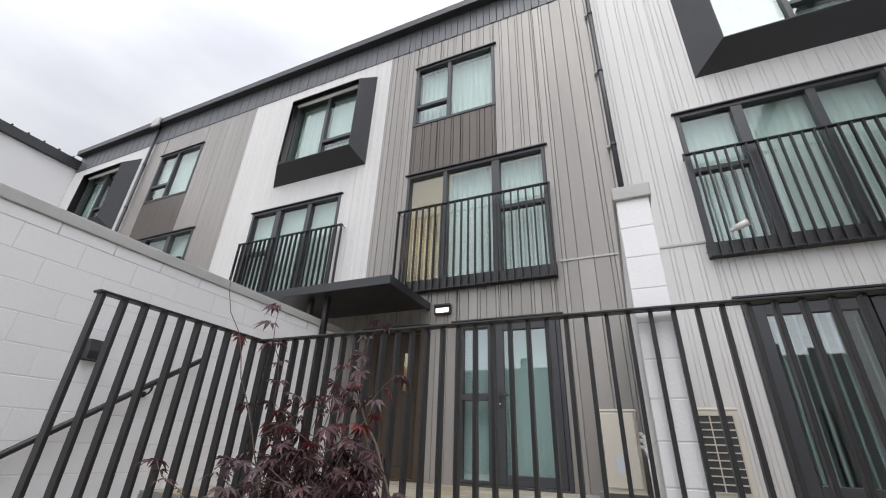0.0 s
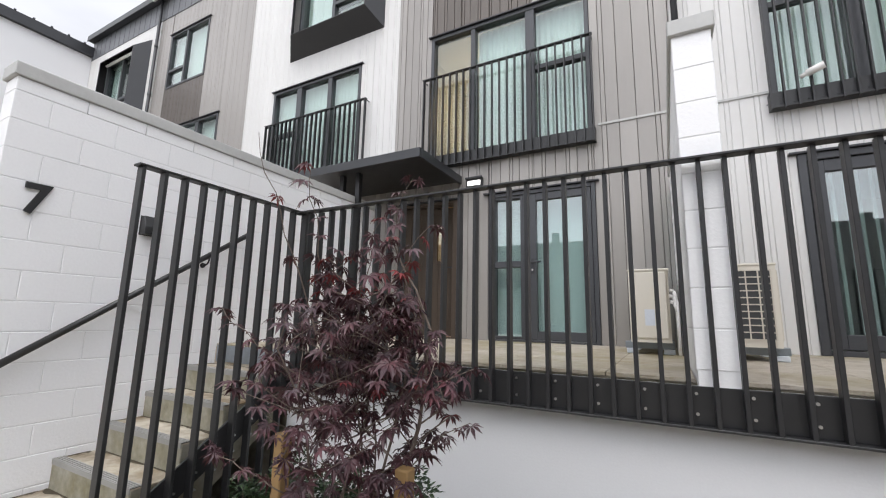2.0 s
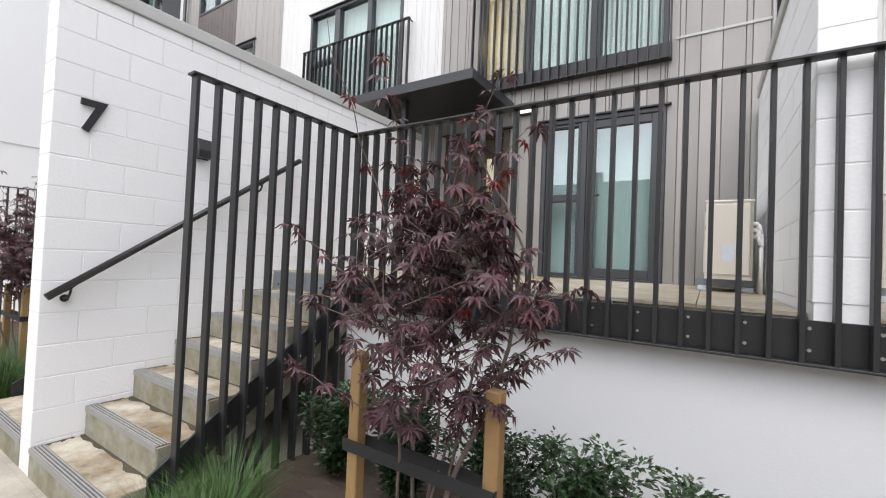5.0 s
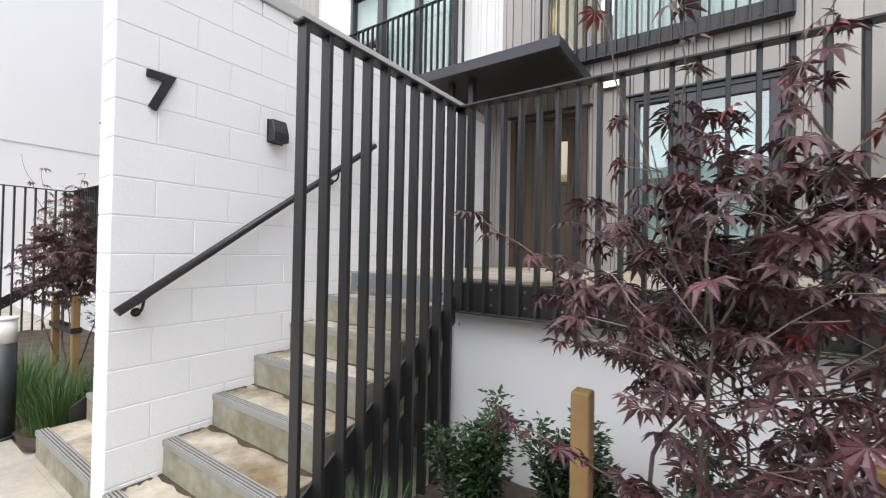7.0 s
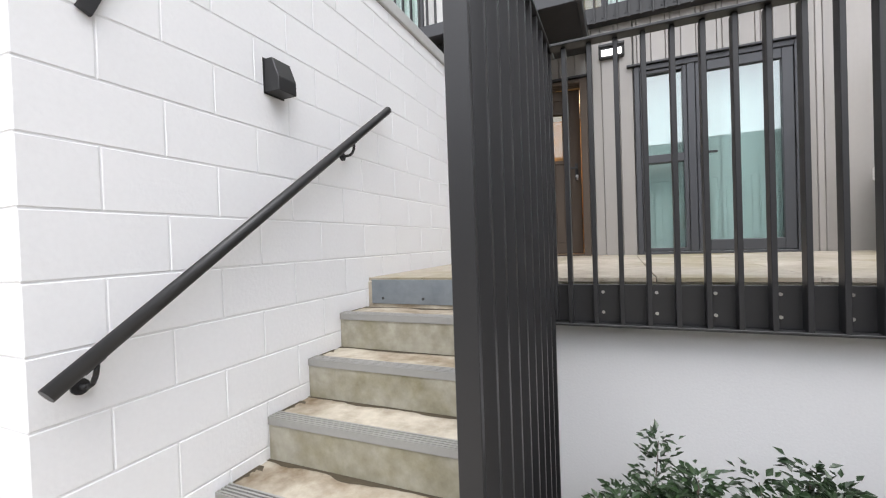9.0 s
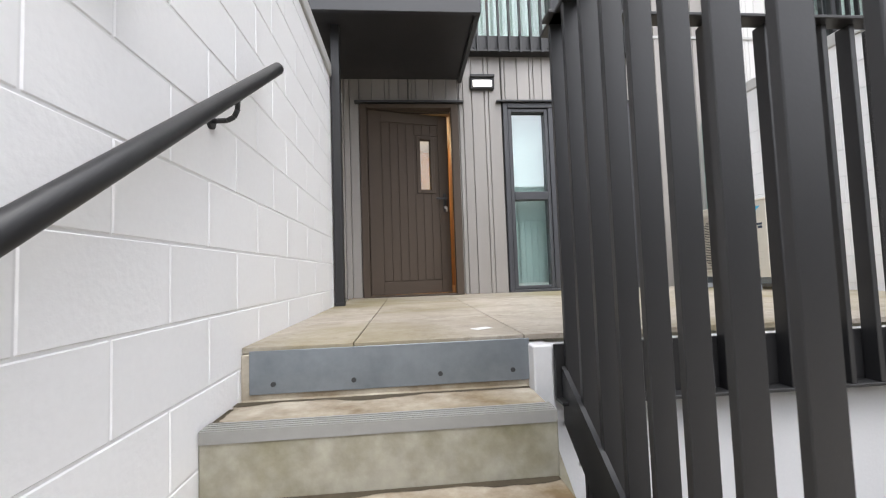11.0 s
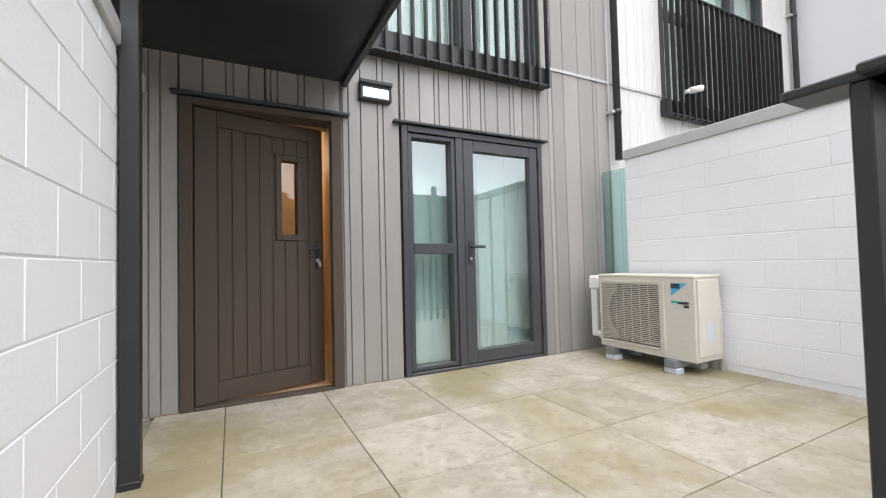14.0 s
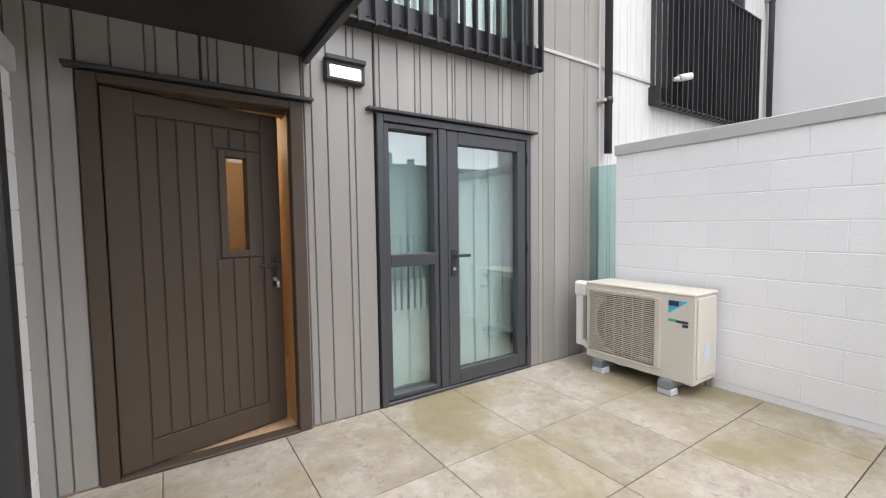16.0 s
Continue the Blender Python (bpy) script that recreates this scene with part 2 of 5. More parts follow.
M_STAKE = mat("treated_pine", (0.31, 0.195, 0.085), 0.7, grain=0.14, scale=30, blotch=0.5, bscale=5, bump=0.3, streak=True, tint=(0.24, 0.14, 0.05))
M_BARK = mat("maple_bark", (0.15, 0.115, 0.095), 0.8, grain=0.15, scale=60, blotch=0.4, bscale=8, bump=0.4)
M_LEAF = mat("burgundy_maple_leaf", (0.058, 0.028, 0.036), 0.5, grain=0.1, scale=30, blotch=0.6, bscale=9, bump=0.1, tint=(0.115, 0.022, 0.026), spread=0.3)
M_LEAFR = mat("red_maple_leaf", (0.18, 0.022, 0.024), 0.5, grain=0.1, blotch=0.4, bscale=9, spread=0.2)
M_SHRUB = mat("dark_green_leaf", (0.020, 0.042, 0.017), 0.32, grain=0.1, blotch=0.7, bscale=14, tint=(0.05, 0.09, 0.032), spread=0.2)
M_GRASS = mat("green_grass_blade", (0.042, 0.10, 0.02), 0.5, grain=0.1, blotch=0.6, bscale=10, tint=(0.09, 0.16, 0.04))
M_MULCH = mat("dark_bark_mulch", (0.055, 0.038, 0.027), 0.9, grain=0.3, scale=40, blotch=0.5, bscale=6, bump=1.0)
M_STRAP = mat("black_webbing", (0.018, 0.018, 0.02), 0.7)
M_PAPER = mat("white_paper", (0.8, 0.8, 0.8), 0.7, blotch=0.03)
M_GLASS = glass_mat("window_glass", (0.80, 0.90, 0.89), 0.2)
M_GLASSU = glass_mat("clear_upper_glass", (0.84, 0.91, 0.89), 0.09)
M_TEAL = glass_mat("green_edge_glass", (0.72, 0.86, 0.85), 0.1)
M_LAMP = lit("lamp_diffuser", (1.0, 0.98, 0.94), 1.1)
M_BULB = lit("warm_downlight", (1.0, 0.72, 0.42), 14.0)
M_FARB = mat("far_house_cladding", (0.16, 0.17, 0.17), 0.7, blotch=0.2)


# ---- mesh tools ----
def mesh_of(name, bm, material):
    me = bpy.data.meshes.new(name)
    bmesh.ops.recalc_face_normals(bm, faces=bm.faces)
    bm.to_mesh(me)
    bm.free()
    for m in (material if isinstance(material, (list, tuple)) else [material]):
        me.materials.append(m)
    return me


def add_box(bm, x0, x1, y0, y1, z0, z1, bevel=0.0, mi=0):
    r = bmesh.ops.create_cube(bm, size=1.0)
    for v in r["verts"]:
        v.co = Vector(((x0 + x1) / 2 + v.co.x * (x1 - x0), (y0 + y1) / 2 + v.co.y * (y1 - y0), (z0 + z1) / 2 + v.co.z * (z1 - z0)))
    faces = {f for v in r["verts"] for f in v.link_faces}
    for f in faces:
        f.material_index = mi
    if bevel:
        e = list({e for v in r["verts"] for e in v.link_edges})
        bmesh.ops.bevel(bm, geom=e, offset=bevel, segments=1, affect="EDGES", profile=0.5)


def add_tube(bm, a, b, r0, r1=None, n=8, caps=True):
    a, b = Vector(a), Vector(b)
    d = b - a
    q = d.to_track_quat("Z", "Y").to_matrix().to_4x4()
    bmesh.ops.create_cone(bm, cap_ends=caps, segments=n, radius1=r0, radius2=r0 if r1 is None else r1, depth=d.length,
                          matrix=Matrix.Translation((a + b) / 2) @ q)


def boxes(name, lst, material, bevel=0.0, parent=None):
    bm = bmesh.new()
    for b in lst:
        add_box(bm, *b, bevel=bevel)
    ob = new(name, mesh_of(name, bm, material))
    ob.parent = parent
    return ob


def tubes(name, lst, material, parent=None, n=10, smooth=True):
    bm = bmesh.new()
    for a, b, r in lst:
        add_tube(bm, a, b, r, n=n)
    ob = new(name, mesh_of(name, bm, material))
    if smooth:
        for p in ob.data.polygons:
            p.use_smooth = len(p.vertices) == 4
    ob.parent = parent
    return ob


def empty(name, x, y, z, label="", category="", group="", kind=""):
    ob = new(name)
    ob.location = (x, y, z)
    ob.empty_display_size = 0.1
    return tagged(ob, label, category, group, kind)


def inv(ob, root):
    """Parent ob, built in world places, under root."""
    ob.parent = root
    ob.matrix_parent_inverse = Matrix.Translation(root.location).inverted()
    return ob


def cells(x0, x1, z0, z1, holes):
    """The rectangles left of a wall once its holes (x0, x1, z0, z1) are cut out."""
    xs = sorted({x0, x1, *[min(max(h[i], x0), x1) for h in holes for i in (0, 1)]})
    out = []
    for a, b in zip(xs, xs[1:]):
        if b - a < 1e-4:
            continue
        z = z0
        for h in sorted([h for h in holes if h[0] < (a + b) / 2 < h[1]], key=lambda h: h[2]):
            if h[2] > z + 1e-4:
                out.append((a, b, z, min(h[2], z1)))
            z = max(z, h[3])
        if z < z1 - 1e-4:
            out.append((a, b, z, z1))
    return out


# ---- plan: facade at y 0, deck at z 0, ground at z -1.26, units 3.98 wide ----
GZ = -1.26
TOP = 8.1
UNITS = [(-11.92, -7.93, "white", -15.92), (-7.93, -3.95, "grey", -7.96), (-3.95, -0.03, "white", -7.96), (-0.03, 4.0, "grey", 0.0), (4.0, 7.98, "white", 0.0)]


def holes_of(kind, o):
    if kind == "grey":
        return [(o + 0.63, o + 3.05, 2.62, 4.76), (o + 0.64, o + 2.28, 5.92, 7.46)] + ([(1.63, 3.05, 0.0, 2.0), (0.13, 1.15, 0.0, 1.99)] if o == 0.0 else [])
    return [(o + 4.88, o + 7.14, 2.62, 4.74), (o + 5.62, o + 7.42, 5.68, 7.4)] + ([(5.02, 7.1, 0.0, 2.0)] if o == 0.0 else [])


# facade core wall
core, corew = [], []
for x0, x1, kind, o in UNITS:
    (core if kind == "grey" else corew).extend((a, b, 0.03, 0.2, c, d) for a, b, c, d in cells(x0, x1, -0.3, 8.85, holes_of(kind, o)))
wall_north = tagged(boxes("wall_north", core, M_BACK), "dark backing wall behind the ribbed metal cladding", "wall", kind="structure")
wall_north_white = tagged(boxes("wall_north_white", corew, M_BACKW), "pale backing wall behind white ribbed cladding", "wall", kind="structure")


def board_mesh(w, h, g=0.0012, d=0.008):
    """A ribbed cladding board of that size, its foot at the origin, with chamfered long edges."""
    bm = bmesh.new()
    c = 0.006
    pts = [(g, 0.03), (g, d), (c, 0.0), (w - c, 0.0), (w - g, d), (w - g, 0.03)]
    lo = [bm.verts.new((x, y, 0)) for x, y in pts]
    hi = [bm.verts.new((x, y, h)) for x, y in pts]
    for i in range(5):
        bm.faces.new((lo[i], lo[i + 1], hi[i + 1], hi[i]))
    bm.faces.new(lo)
    bm.faces.new(hi)
    return bm


RHYTHM = [0.135, 0.045, 0.135, 0.135, 0.045, 0.095, 0.135, 0.045]
BOARDS = []  # (x, z, w, h, material, near)
for x0, x1, kind, o in UNITS:
    x, i = x0, 0
    while x < x1 - 0.01:
        u = x - o
        w = [0.06, 0.095, 0.075][i % 3] if kind == "grey" and u < 0.1 else [0.2, 0.055, 0.15, 0.2][i % 4] if kind == "grey" and u > 3.04 else RHYTHM[i % 8]
        w = min(w, x1 - x)
        i += 1
        for a, b, c, d in cells(x, x + w, 0.0, TOP, holes_of(kind, o)):
            low = kind == "white" and -1.45 < (a + b) / 2 < 0
            cuts = [c] + [s for s in (2.3 if low else 2.75, 5.92, 4.78) if c + 0.02 < s < d - 0.02 and (s < 2.8 or (kind == "grey" and o + 0.6 < a < o + 2.25))] + [d]
            for p, q in zip(cuts, cuts[1:]):
                m = M_WHITE if kind == "white" and not (low and q < 2.4) else M_GREY
                if kind == "grey" and o + 0.6 < (a + b) / 2 < o + 2.3 and 4.7 < (p + q) / 2 < 5.95:
                    m = M_BROWN
                if b - a > 0.012:
                    BOARDS.append((a, p, b - a, q - p, m, o == 0.0 and p < 5.0 and a < 6.3))
        x += w

trims = empty("cladding_trim", 0, 0, 0, "thin metal flashings between cladding storeys", "trim", kind="structure")
inv(boxes("flashing", [(3.12, 3.98, -0.014, 0.0, 2.735, 2.765), (4.0, 4.86, -0.014, 0.0, 2.735, 2.765)], M_COPING, 0.003), trims)
inv(boxes("corner_flashing", [(3.985, 4.03, -0.01, 0.0, 0.0, TOP)], M_WHITE, 0.003), trims)
inv(boxes("corner_flashing", [(-0.05, -0.02, -0.008, 0.0, 2.3, TOP), (-3.965, -3.935, -0.008, 0.0, 0.0, TOP), (-7.95, -7.91, -0.008, 0, 0, TOP)], M_WHITE, 0.003), trims)

# fascia band and gutter
fascia = tagged(boxes("fascia", [(-11.92 + 0.14 * i, -11.92 + 0.14 * i + 0.132, -0.012 - 0.006 * (i % 2), 0.03, TOP, 8.72) for i in range(142)], M_FASC, 0.004),
                "dark grey ribbed fascia band below the eaves", "fascia", kind="structure")
gutter = tagged(boxes("gutter", [(-11.95, 8.0, -0.17, 0.03, 8.72, 8.86), (-11.95, 8.0, -0.185, -0.17, 8.70, 8.88)], M_DARK, 0.006), "charcoal metal eaves gutter", "gutter", kind="structure")
roof = tagged(boxes("roof", [(-11.95, 8.0, -0.05, 8.0, 8.88, 8.98)], M_FASC), "dark metal roof", "roof", kind="structure")
# rooms behind
rooms = []
for z in (-0.3, 2.45, 5.35):
    rooms.append((-11.92, 7.98, 0.205, 4.2, z, z + 0.29))
for x in (-11.92, -7.96, -3.98, -0.1, 3.95, 7.9):
    rooms.append((x, x + 0.08, 0.21, 4.2, 0, 8.7))
rooms.append((-11.92, 7.98, 4.2, 4.3, -0.3, 8.86))
inner = tagged(boxes("inner_wall", rooms, M_ROOM), "pale painted rooms behind the windows", "wall", kind="structure")
tagged(boxes("hall_partition", [(1.36, 1.44, 0.21, 4.2, 0.0, 2.45)], M_JAMB), "warm timber-lined hall wall", "wall", kind="structure")
hall = tagged(boxes("hall_floor", [(-0.02, 1.36, -0.0, 4.19, -0.005, 0.004)], M_HALL), "warm timber hall floor", "floor", kind="structure")


# ---- windows ----
def window(name, x0, x1, z0, z1, splits, transoms=(), y=0.0, glass=None, blind=True, label="", fl=True, depth=0.12, fw=0.055, group="windows"):
    """A metal window: outer frame, mullions at splits, transoms (x0, x1, z), panes, slats of a vertical blind behind."""
    root = empty(name, (x0 + x1) / 2, y, z0, label, "window", group, "structure")
    fr = [(x0, x0 + fw, y - 0.015, y + depth, z0, z1), (x1 - fw, x1, y - 0.015, y + depth, z0, z1),
          (x0 + fw, x1 - fw, y - 0.015, y + depth, z1 - fw, z1), (x0 + fw, x1 - fw, y - 0.015, y + depth, z0, z0 + fw)]
    for s, w in splits:
        fr.append((s - w / 2, s + w / 2, y - 0.006, y + depth - 0.01, z0 + fw, z1 - fw))
    for a, b, z in transoms:
        fr.append((a, b, y - 0.003, y + depth - 0.02, z - 0.035, z + 0.035))
    inv(boxes("frame", fr, M_FRAME, 0.004), root)
    if fl:
        inv(boxes("head_flashing", [(x0 - 0.04, x1 + 0.05, y - 0.05, y + 0.02, z1 + 0.004, z1 + 0.024)], M_DARK, 0.003), root)
    xs = [x0 + fw] + [c for s, w in splits for c in (s - w / 2, s + w / 2)] + [x1 - fw]
    for a, b in zip(xs[::2], xs[1::2]):
        zz = [z0 + fw] + sorted(z for ta, tb, z in transoms if ta < (a + b) / 2 < tb) + [z1 - fw]
        for i, (c, d) in enumerate(zip(zz, zz[1:])):
            p = inv(boxes("pane", [(a, b, y + 0.045, y + 0.05, c + (0.035 if i else 0), d - (0.035 if i < len(zz) - 2 else 0))], glass or M_GLASSU), root)
            p.visible_shadow = False
    if blind:
        bm = bmesh.new()
        x = x0 + 0.02
        rnd = random.Random(int(x0 * 100))
        while x < x1 - 0.03:
            a = rnd.uniform(-0.03, 0.03)
            w, c = 0.1, x + 0.045
            oy = 0.006 * (round((x - x0) / 0.088) % 2)
            dx, dy = math.cos(a) * w / 2, math.sin(a) * w / 2
            vs = [bm.verts.new((c + k * dx, y + 0.16 + oy + k * dy + 0.012 * (1 - k * k), z)) for z in (z0 + 0.05, z1) for k in (-1, 0, 1)]
            bm.faces.new((vs[0], vs[1], vs[4], vs[3]))
            bm.faces.new((vs[1], vs[2], vs[5], vs[4]))
            x += 0.088
        bl = new("vertical_blind", mesh_of("vertical_blind", bm, M_BLIND))
        inv(bl, root)
    return root


def balustrade(x0, x1, z0, z1, y=-0.1):
    """A steel guard in front of an upper window: top rail, flat bars, base plate."""
    root = empty("balcony_guard", (x0 + x1) / 2, y, z0, "charcoal steel guard rail with flat bars under a window", "railing", "window guards")
    inv(boxes("top_rail", [(x0 - 0.01, x1 + 0.01, y - 0.035, y + 0.025, z1 - 0.016, z1), (x0, x0 + 0.016, y, 0.0, z1 - 0.03, z1 - 0.016), (x1 - 0.016, x1, y, 0.0, z1 - 0.03, z1 - 0.016)], M_BAR, 0.003), root)
    inv(boxes("base_plate", [(x0, x1, y + 0.022, y + 0.034, z0 + 0.03, z0 + 0.2), (x0, x1, y - 0.02, 0.0, z0 + 0.012, z0 + 0.03),
                             (x0, x0 + 0.012, y, 0, z0 + 0.03, z0 + 0.2), (x1 - 0.012, x1, y, 0, z0 + 0.03, z0 + 0.2)], M_BAR, 0.002), root)
    bm = bmesh.new()
    add_box(bm, -0.009, 0.009, -0.03, 0.02, z0, z1 - 0.016, 0.002)
    add_tube(bm, (-0.035, 0.018, z0 + 0.07), (-0.035, 0.01, z0 + 0.07), 0.007, n=6)
    me = mesh_of("baluster", bm, M_BAR)
    n = round((x1 - x0) / 0.113)
    for i in range(n + 1):
        b = new("baluster", me)
        b.location = (x0 + 0.01 + (x1 - x0 - 0.02) * i / n, y, 0)
        inv(b, root)
    return root


def box_hood(xa, xb):
    """A dark metal hood with splayed outer faces round an upper window; base on the wall, narrower in front."""
    bm = bmesh.new()
    back = [(xa, 5.33), (xb, 5.33), (xb, 7.7), (xa, 7.7)]
    fx0, fx1, fz0, fz1, d = xa + 0.36, xb - 0.18, 5.6, 7.37, -0.35
    front = [(fx0, fz0), (fx1, fz0), (fx1, fz1), (fx0, fz1)]
    rim = [(fx0 + 0.012, fz0 + 0.012), (fx1 - 0.012, fz0 + 0.012), (fx1 - 0.012, fz1 - 0.012), (fx0 + 0.012, fz1 - 0.012)]
    inn = [(xa + 0.012, 5.342), (xb - 0.012, 5.342), (xb - 0.012, 7.688), (xa + 0.012, 7.688)]
    rings = [[bm.verts.new((x, y, z)) for x, z in r] for r, y in ((back, 0.0), (front, d), (rim, d), (inn, -0.002))]
    for r, q in zip(rings, rings[1:]):
        for i in range(4):
            bm.faces.new((r[i], r[(i + 1) % 4], q[(i + 1) % 4], q[i]))
    ob = new("window_hood", mesh_of("window_hood", bm, M_DARK))
    tagged(ob, "charcoal metal hood with splayed faces round an upper window", "window hood", "window hoods")
    return fx0, fx1, fz0, fz1


WIN_LABEL = "charcoal aluminium window with pale vertical blinds behind glass"
for x0, x1, kind, o in UNITS:
    if kind == "grey":
        window("window_1", o + 0.63, o + 3.05, 2.62, 4.76, [(o + 1.36, 0.07), (o + 2.25, 0.13)], [(o + 2.315, o + 2.995, 3.78)], y=0.0, label=WIN_LABEL, blind=o != 0.0)
        window("window_2", o + 0.64, o + 2.28, 5.92, 7.46, [(o + 1.36, 0.06)], [(o + 0.69, o + 1.33, 6.42)], label=WIN_LABEL, blind=o != 0.0)
        balustrade(o + 0.56, o + 3.09, 2.5, 3.99)
    else:
        window("window_1", o + 4.88, o + 7.14, 2.62, 4.74, [(o + 5.6, 0.13), (o + 6.4, 0.1)], [(o + 4.935, o + 5.535, 3.78)], label=WIN_LABEL)
        window("window_2", o + 5.62, o + 7.42, 5.68, 7.4, [(o + 6.5, 0.07)], [(o + 6.535, o + 7.37, 6.1)], y=-0.15, depth=0.2, label=WIN_LABEL, fl=False)
        inv(tubes("blind_roller", [((o + 5.66, -0.2, 7.33), (o + 7.36, -0.2, 7.33), 0.035)], M_PLASTIC), empty("roller_blind", o + 6.5, -0.2, 7.33, "white rolled-up outdoor blind at a window head", "blind", "roller blinds"))
        box_hood(o + 5.26, o + 7.6)
        balustrade(o + 4.84, o + 7.36, 2.5, 3.99)
# sheer curtains and rooms of the own upper window
window_curtain = empty("curtain", 1.8, 0.25, 2.7, "pale sheer curtain behind the upper glass", "curtain")
bm = bmesh.new()
prev = None
for i in range(90):
    x = 1.38 + i * 0.0188
    pr = [bm.verts.new((x, 0.2 + 0.018 * math.sin(i * 1.3), z)) for z in (2.66, 4.74)]
    if prev:
        bm.faces.new((prev[0], pr[0], pr[1], prev[1]))
    prev = pr
inv(new("sheer_fabric", mesh_of("sheer_fabric", bm, M_BLIND)), window_curtain)
bm = bmesh.new()
prev = None
for i in range(84):
    x = 0.68 + i * 0.0185
    pr = [bm.verts.new((x, 0.2 + 0.014 * math.sin(i * 1.1), z)) for z in (5.95, 7.44)]
    if prev:
        bm.faces.new((prev[0], pr[0], pr[1], prev[1]))
    prev = pr
upper_curtain = empty("curtain", 1.4, 0.28, 5.95, "pale sheer curtain behind the top-floor glass", "curtain")
inv(new("sheer_fabric", mesh_of("sheer_fabric", bm, M_BLIND)), upper_curtain)
lampu = empty("pendant_lamp", 1.05, 2.2, 4.6, "warm lit pendant lamp in the upper room", "lamp")
bm = bmesh.new()
bmesh.ops.create_uvsphere(bm, u_segments=16, v_segments=10, radius=0.16, matrix=Matrix.Translation((0.95, 2.0, 4.35)))
add_tube(bm, (0.95, 2.0, 4.5), (0.95, 2.0, 5.34), 0.006)
inv(new("lamp_globe", mesh_of("lamp_globe", bm, M_BULB)), lampu)

# french door and sidelight of the own unit
fd = empty("door_1", 2.3, 0.0, 0.0, "charcoal aluminium glazed door with a two-pane sidelight and blinds", "door", kind="structure")
F0, F1, FZ = 1.63, 3.05, 2.0
inv(boxes("frame", [(F0, F0 + 0.05, -0.02, 0.12, 0, FZ), (F1 - 0.05, F1, -0.02, 0.12, 0, FZ), (F0 + 0.05, F1 - 0.05, -0.02, 0.12, FZ - 0.05, FZ), (F0 + 0.05, F1 - 0.05, -0.02, 0.12, 0.0, 0.025), (2.12, 2.19, -0.012, 0.11, 0.025, FZ - 0.05)], M_FRAME, 0.004), fd)
inv(boxes("head_flashing", [(F0 - 0.07, F1 + 0.05, -0.055, 0.03, FZ + 0.004, FZ + 0.024)], M_DARK, 0.003), fd)
inv(boxes("sidelight_sash", [(1.685, 1.725, 0.0, 0.1, 0.03, 1.945), (2.08, 2.118, 0.0, 0.1, 0.03, 1.945), (1.725, 2.08, 0.0, 0.1, 1.91, 1.945), (1.725, 2.08, 0.0, 0.1, 0.03, 0.065), (1.725, 2.08, -0.004, 0.1, 0.965, 1.05)], M_FRAME, 0.004), fd)
inv(boxes("door_leaf", [(2.195, 2.295, -0.008, 0.06, 0.03, 1.945), (2.905, 2.995, -0.008, 0.06, 0.03, 1.945), (2.295, 2.905, -0.008, 0.06, 1.85, 1.945), (2.295, 2.905, -0.008, 0.06, 0.03, 0.14)], M_FRAME, 0.005), fd)
for b in ((1.725, 2.08, 0.05, 0.055, 1.05, 1.91), (1.725, 2.08, 0.05, 0.055, 0.065, 0.965), (2.295, 2.905, 0.025, 0.03, 0.14, 1.85)):
    inv(boxes("pane", [b], M_GLASS), fd).visible_shadow = False
bm = bmesh.new()
add_box(bm, 2.22, 2.265, -0.018, -0.006, 0.87, 1.07, 0.004)
add_tube(bm, (2.242, -0.01, 1.02), (2.242, -0.055, 1.02), 0.011)
add_box(bm, 2.235, 2.365, -0.064, -0.046, 1.009, 1.031, 0.004)
inv(new("handle", mesh_of("handle", bm, M_DARK)), fd)
inv(tubes("lock_cylinder", [((2.242, -0.012, 0.92), (2.242, -0.024, 0.92), 0.012)], M_STEEL), fd)
inv(boxes("hinge", [(3.0, 3.02, -0.028, -0.006, z, z + 0.09) for z in (0.2, 1.0, 1.75)], M_FRAME, 0.003), fd)


def vertical_blind(x0, x1, z0, z1, y, label, turn=0.0, pitch=0.079):
    root = empty("vertical_blind", (x0 + x1) / 2, y, z0, label, "blind", "vertical blinds")
    bm = bmesh.new()
    a = turn
    add_box(bm, -0.0445, 0.0445, -0.0008, 0.0008, z0, z1)
    me = mesh_of("slat", bm, M_BLIND)
    x, k = x0, 0
    rnd = random.Random(5)
    while x < x1:
        s = new("slat", me)
        s.location = (x, y + 0.013 * (k % 2), 0)
        k += 1
        s.rotation_euler = (0, 0, a + rnd.uniform(-0.03, 0.03) + 0.05)
        inv(s, root)
        x += pitch
    inv(boxes("head_track", [(x0 - 0.05, x1 + 0.02, y - 0.02, y + 0.02, z1, z1 + 0.03)], M_PLASTIC), root)
    return root


vertical_blind(1.70, 3.02, 0.03, 1.96, 0.2, "white vertical blind behind the glazed door")

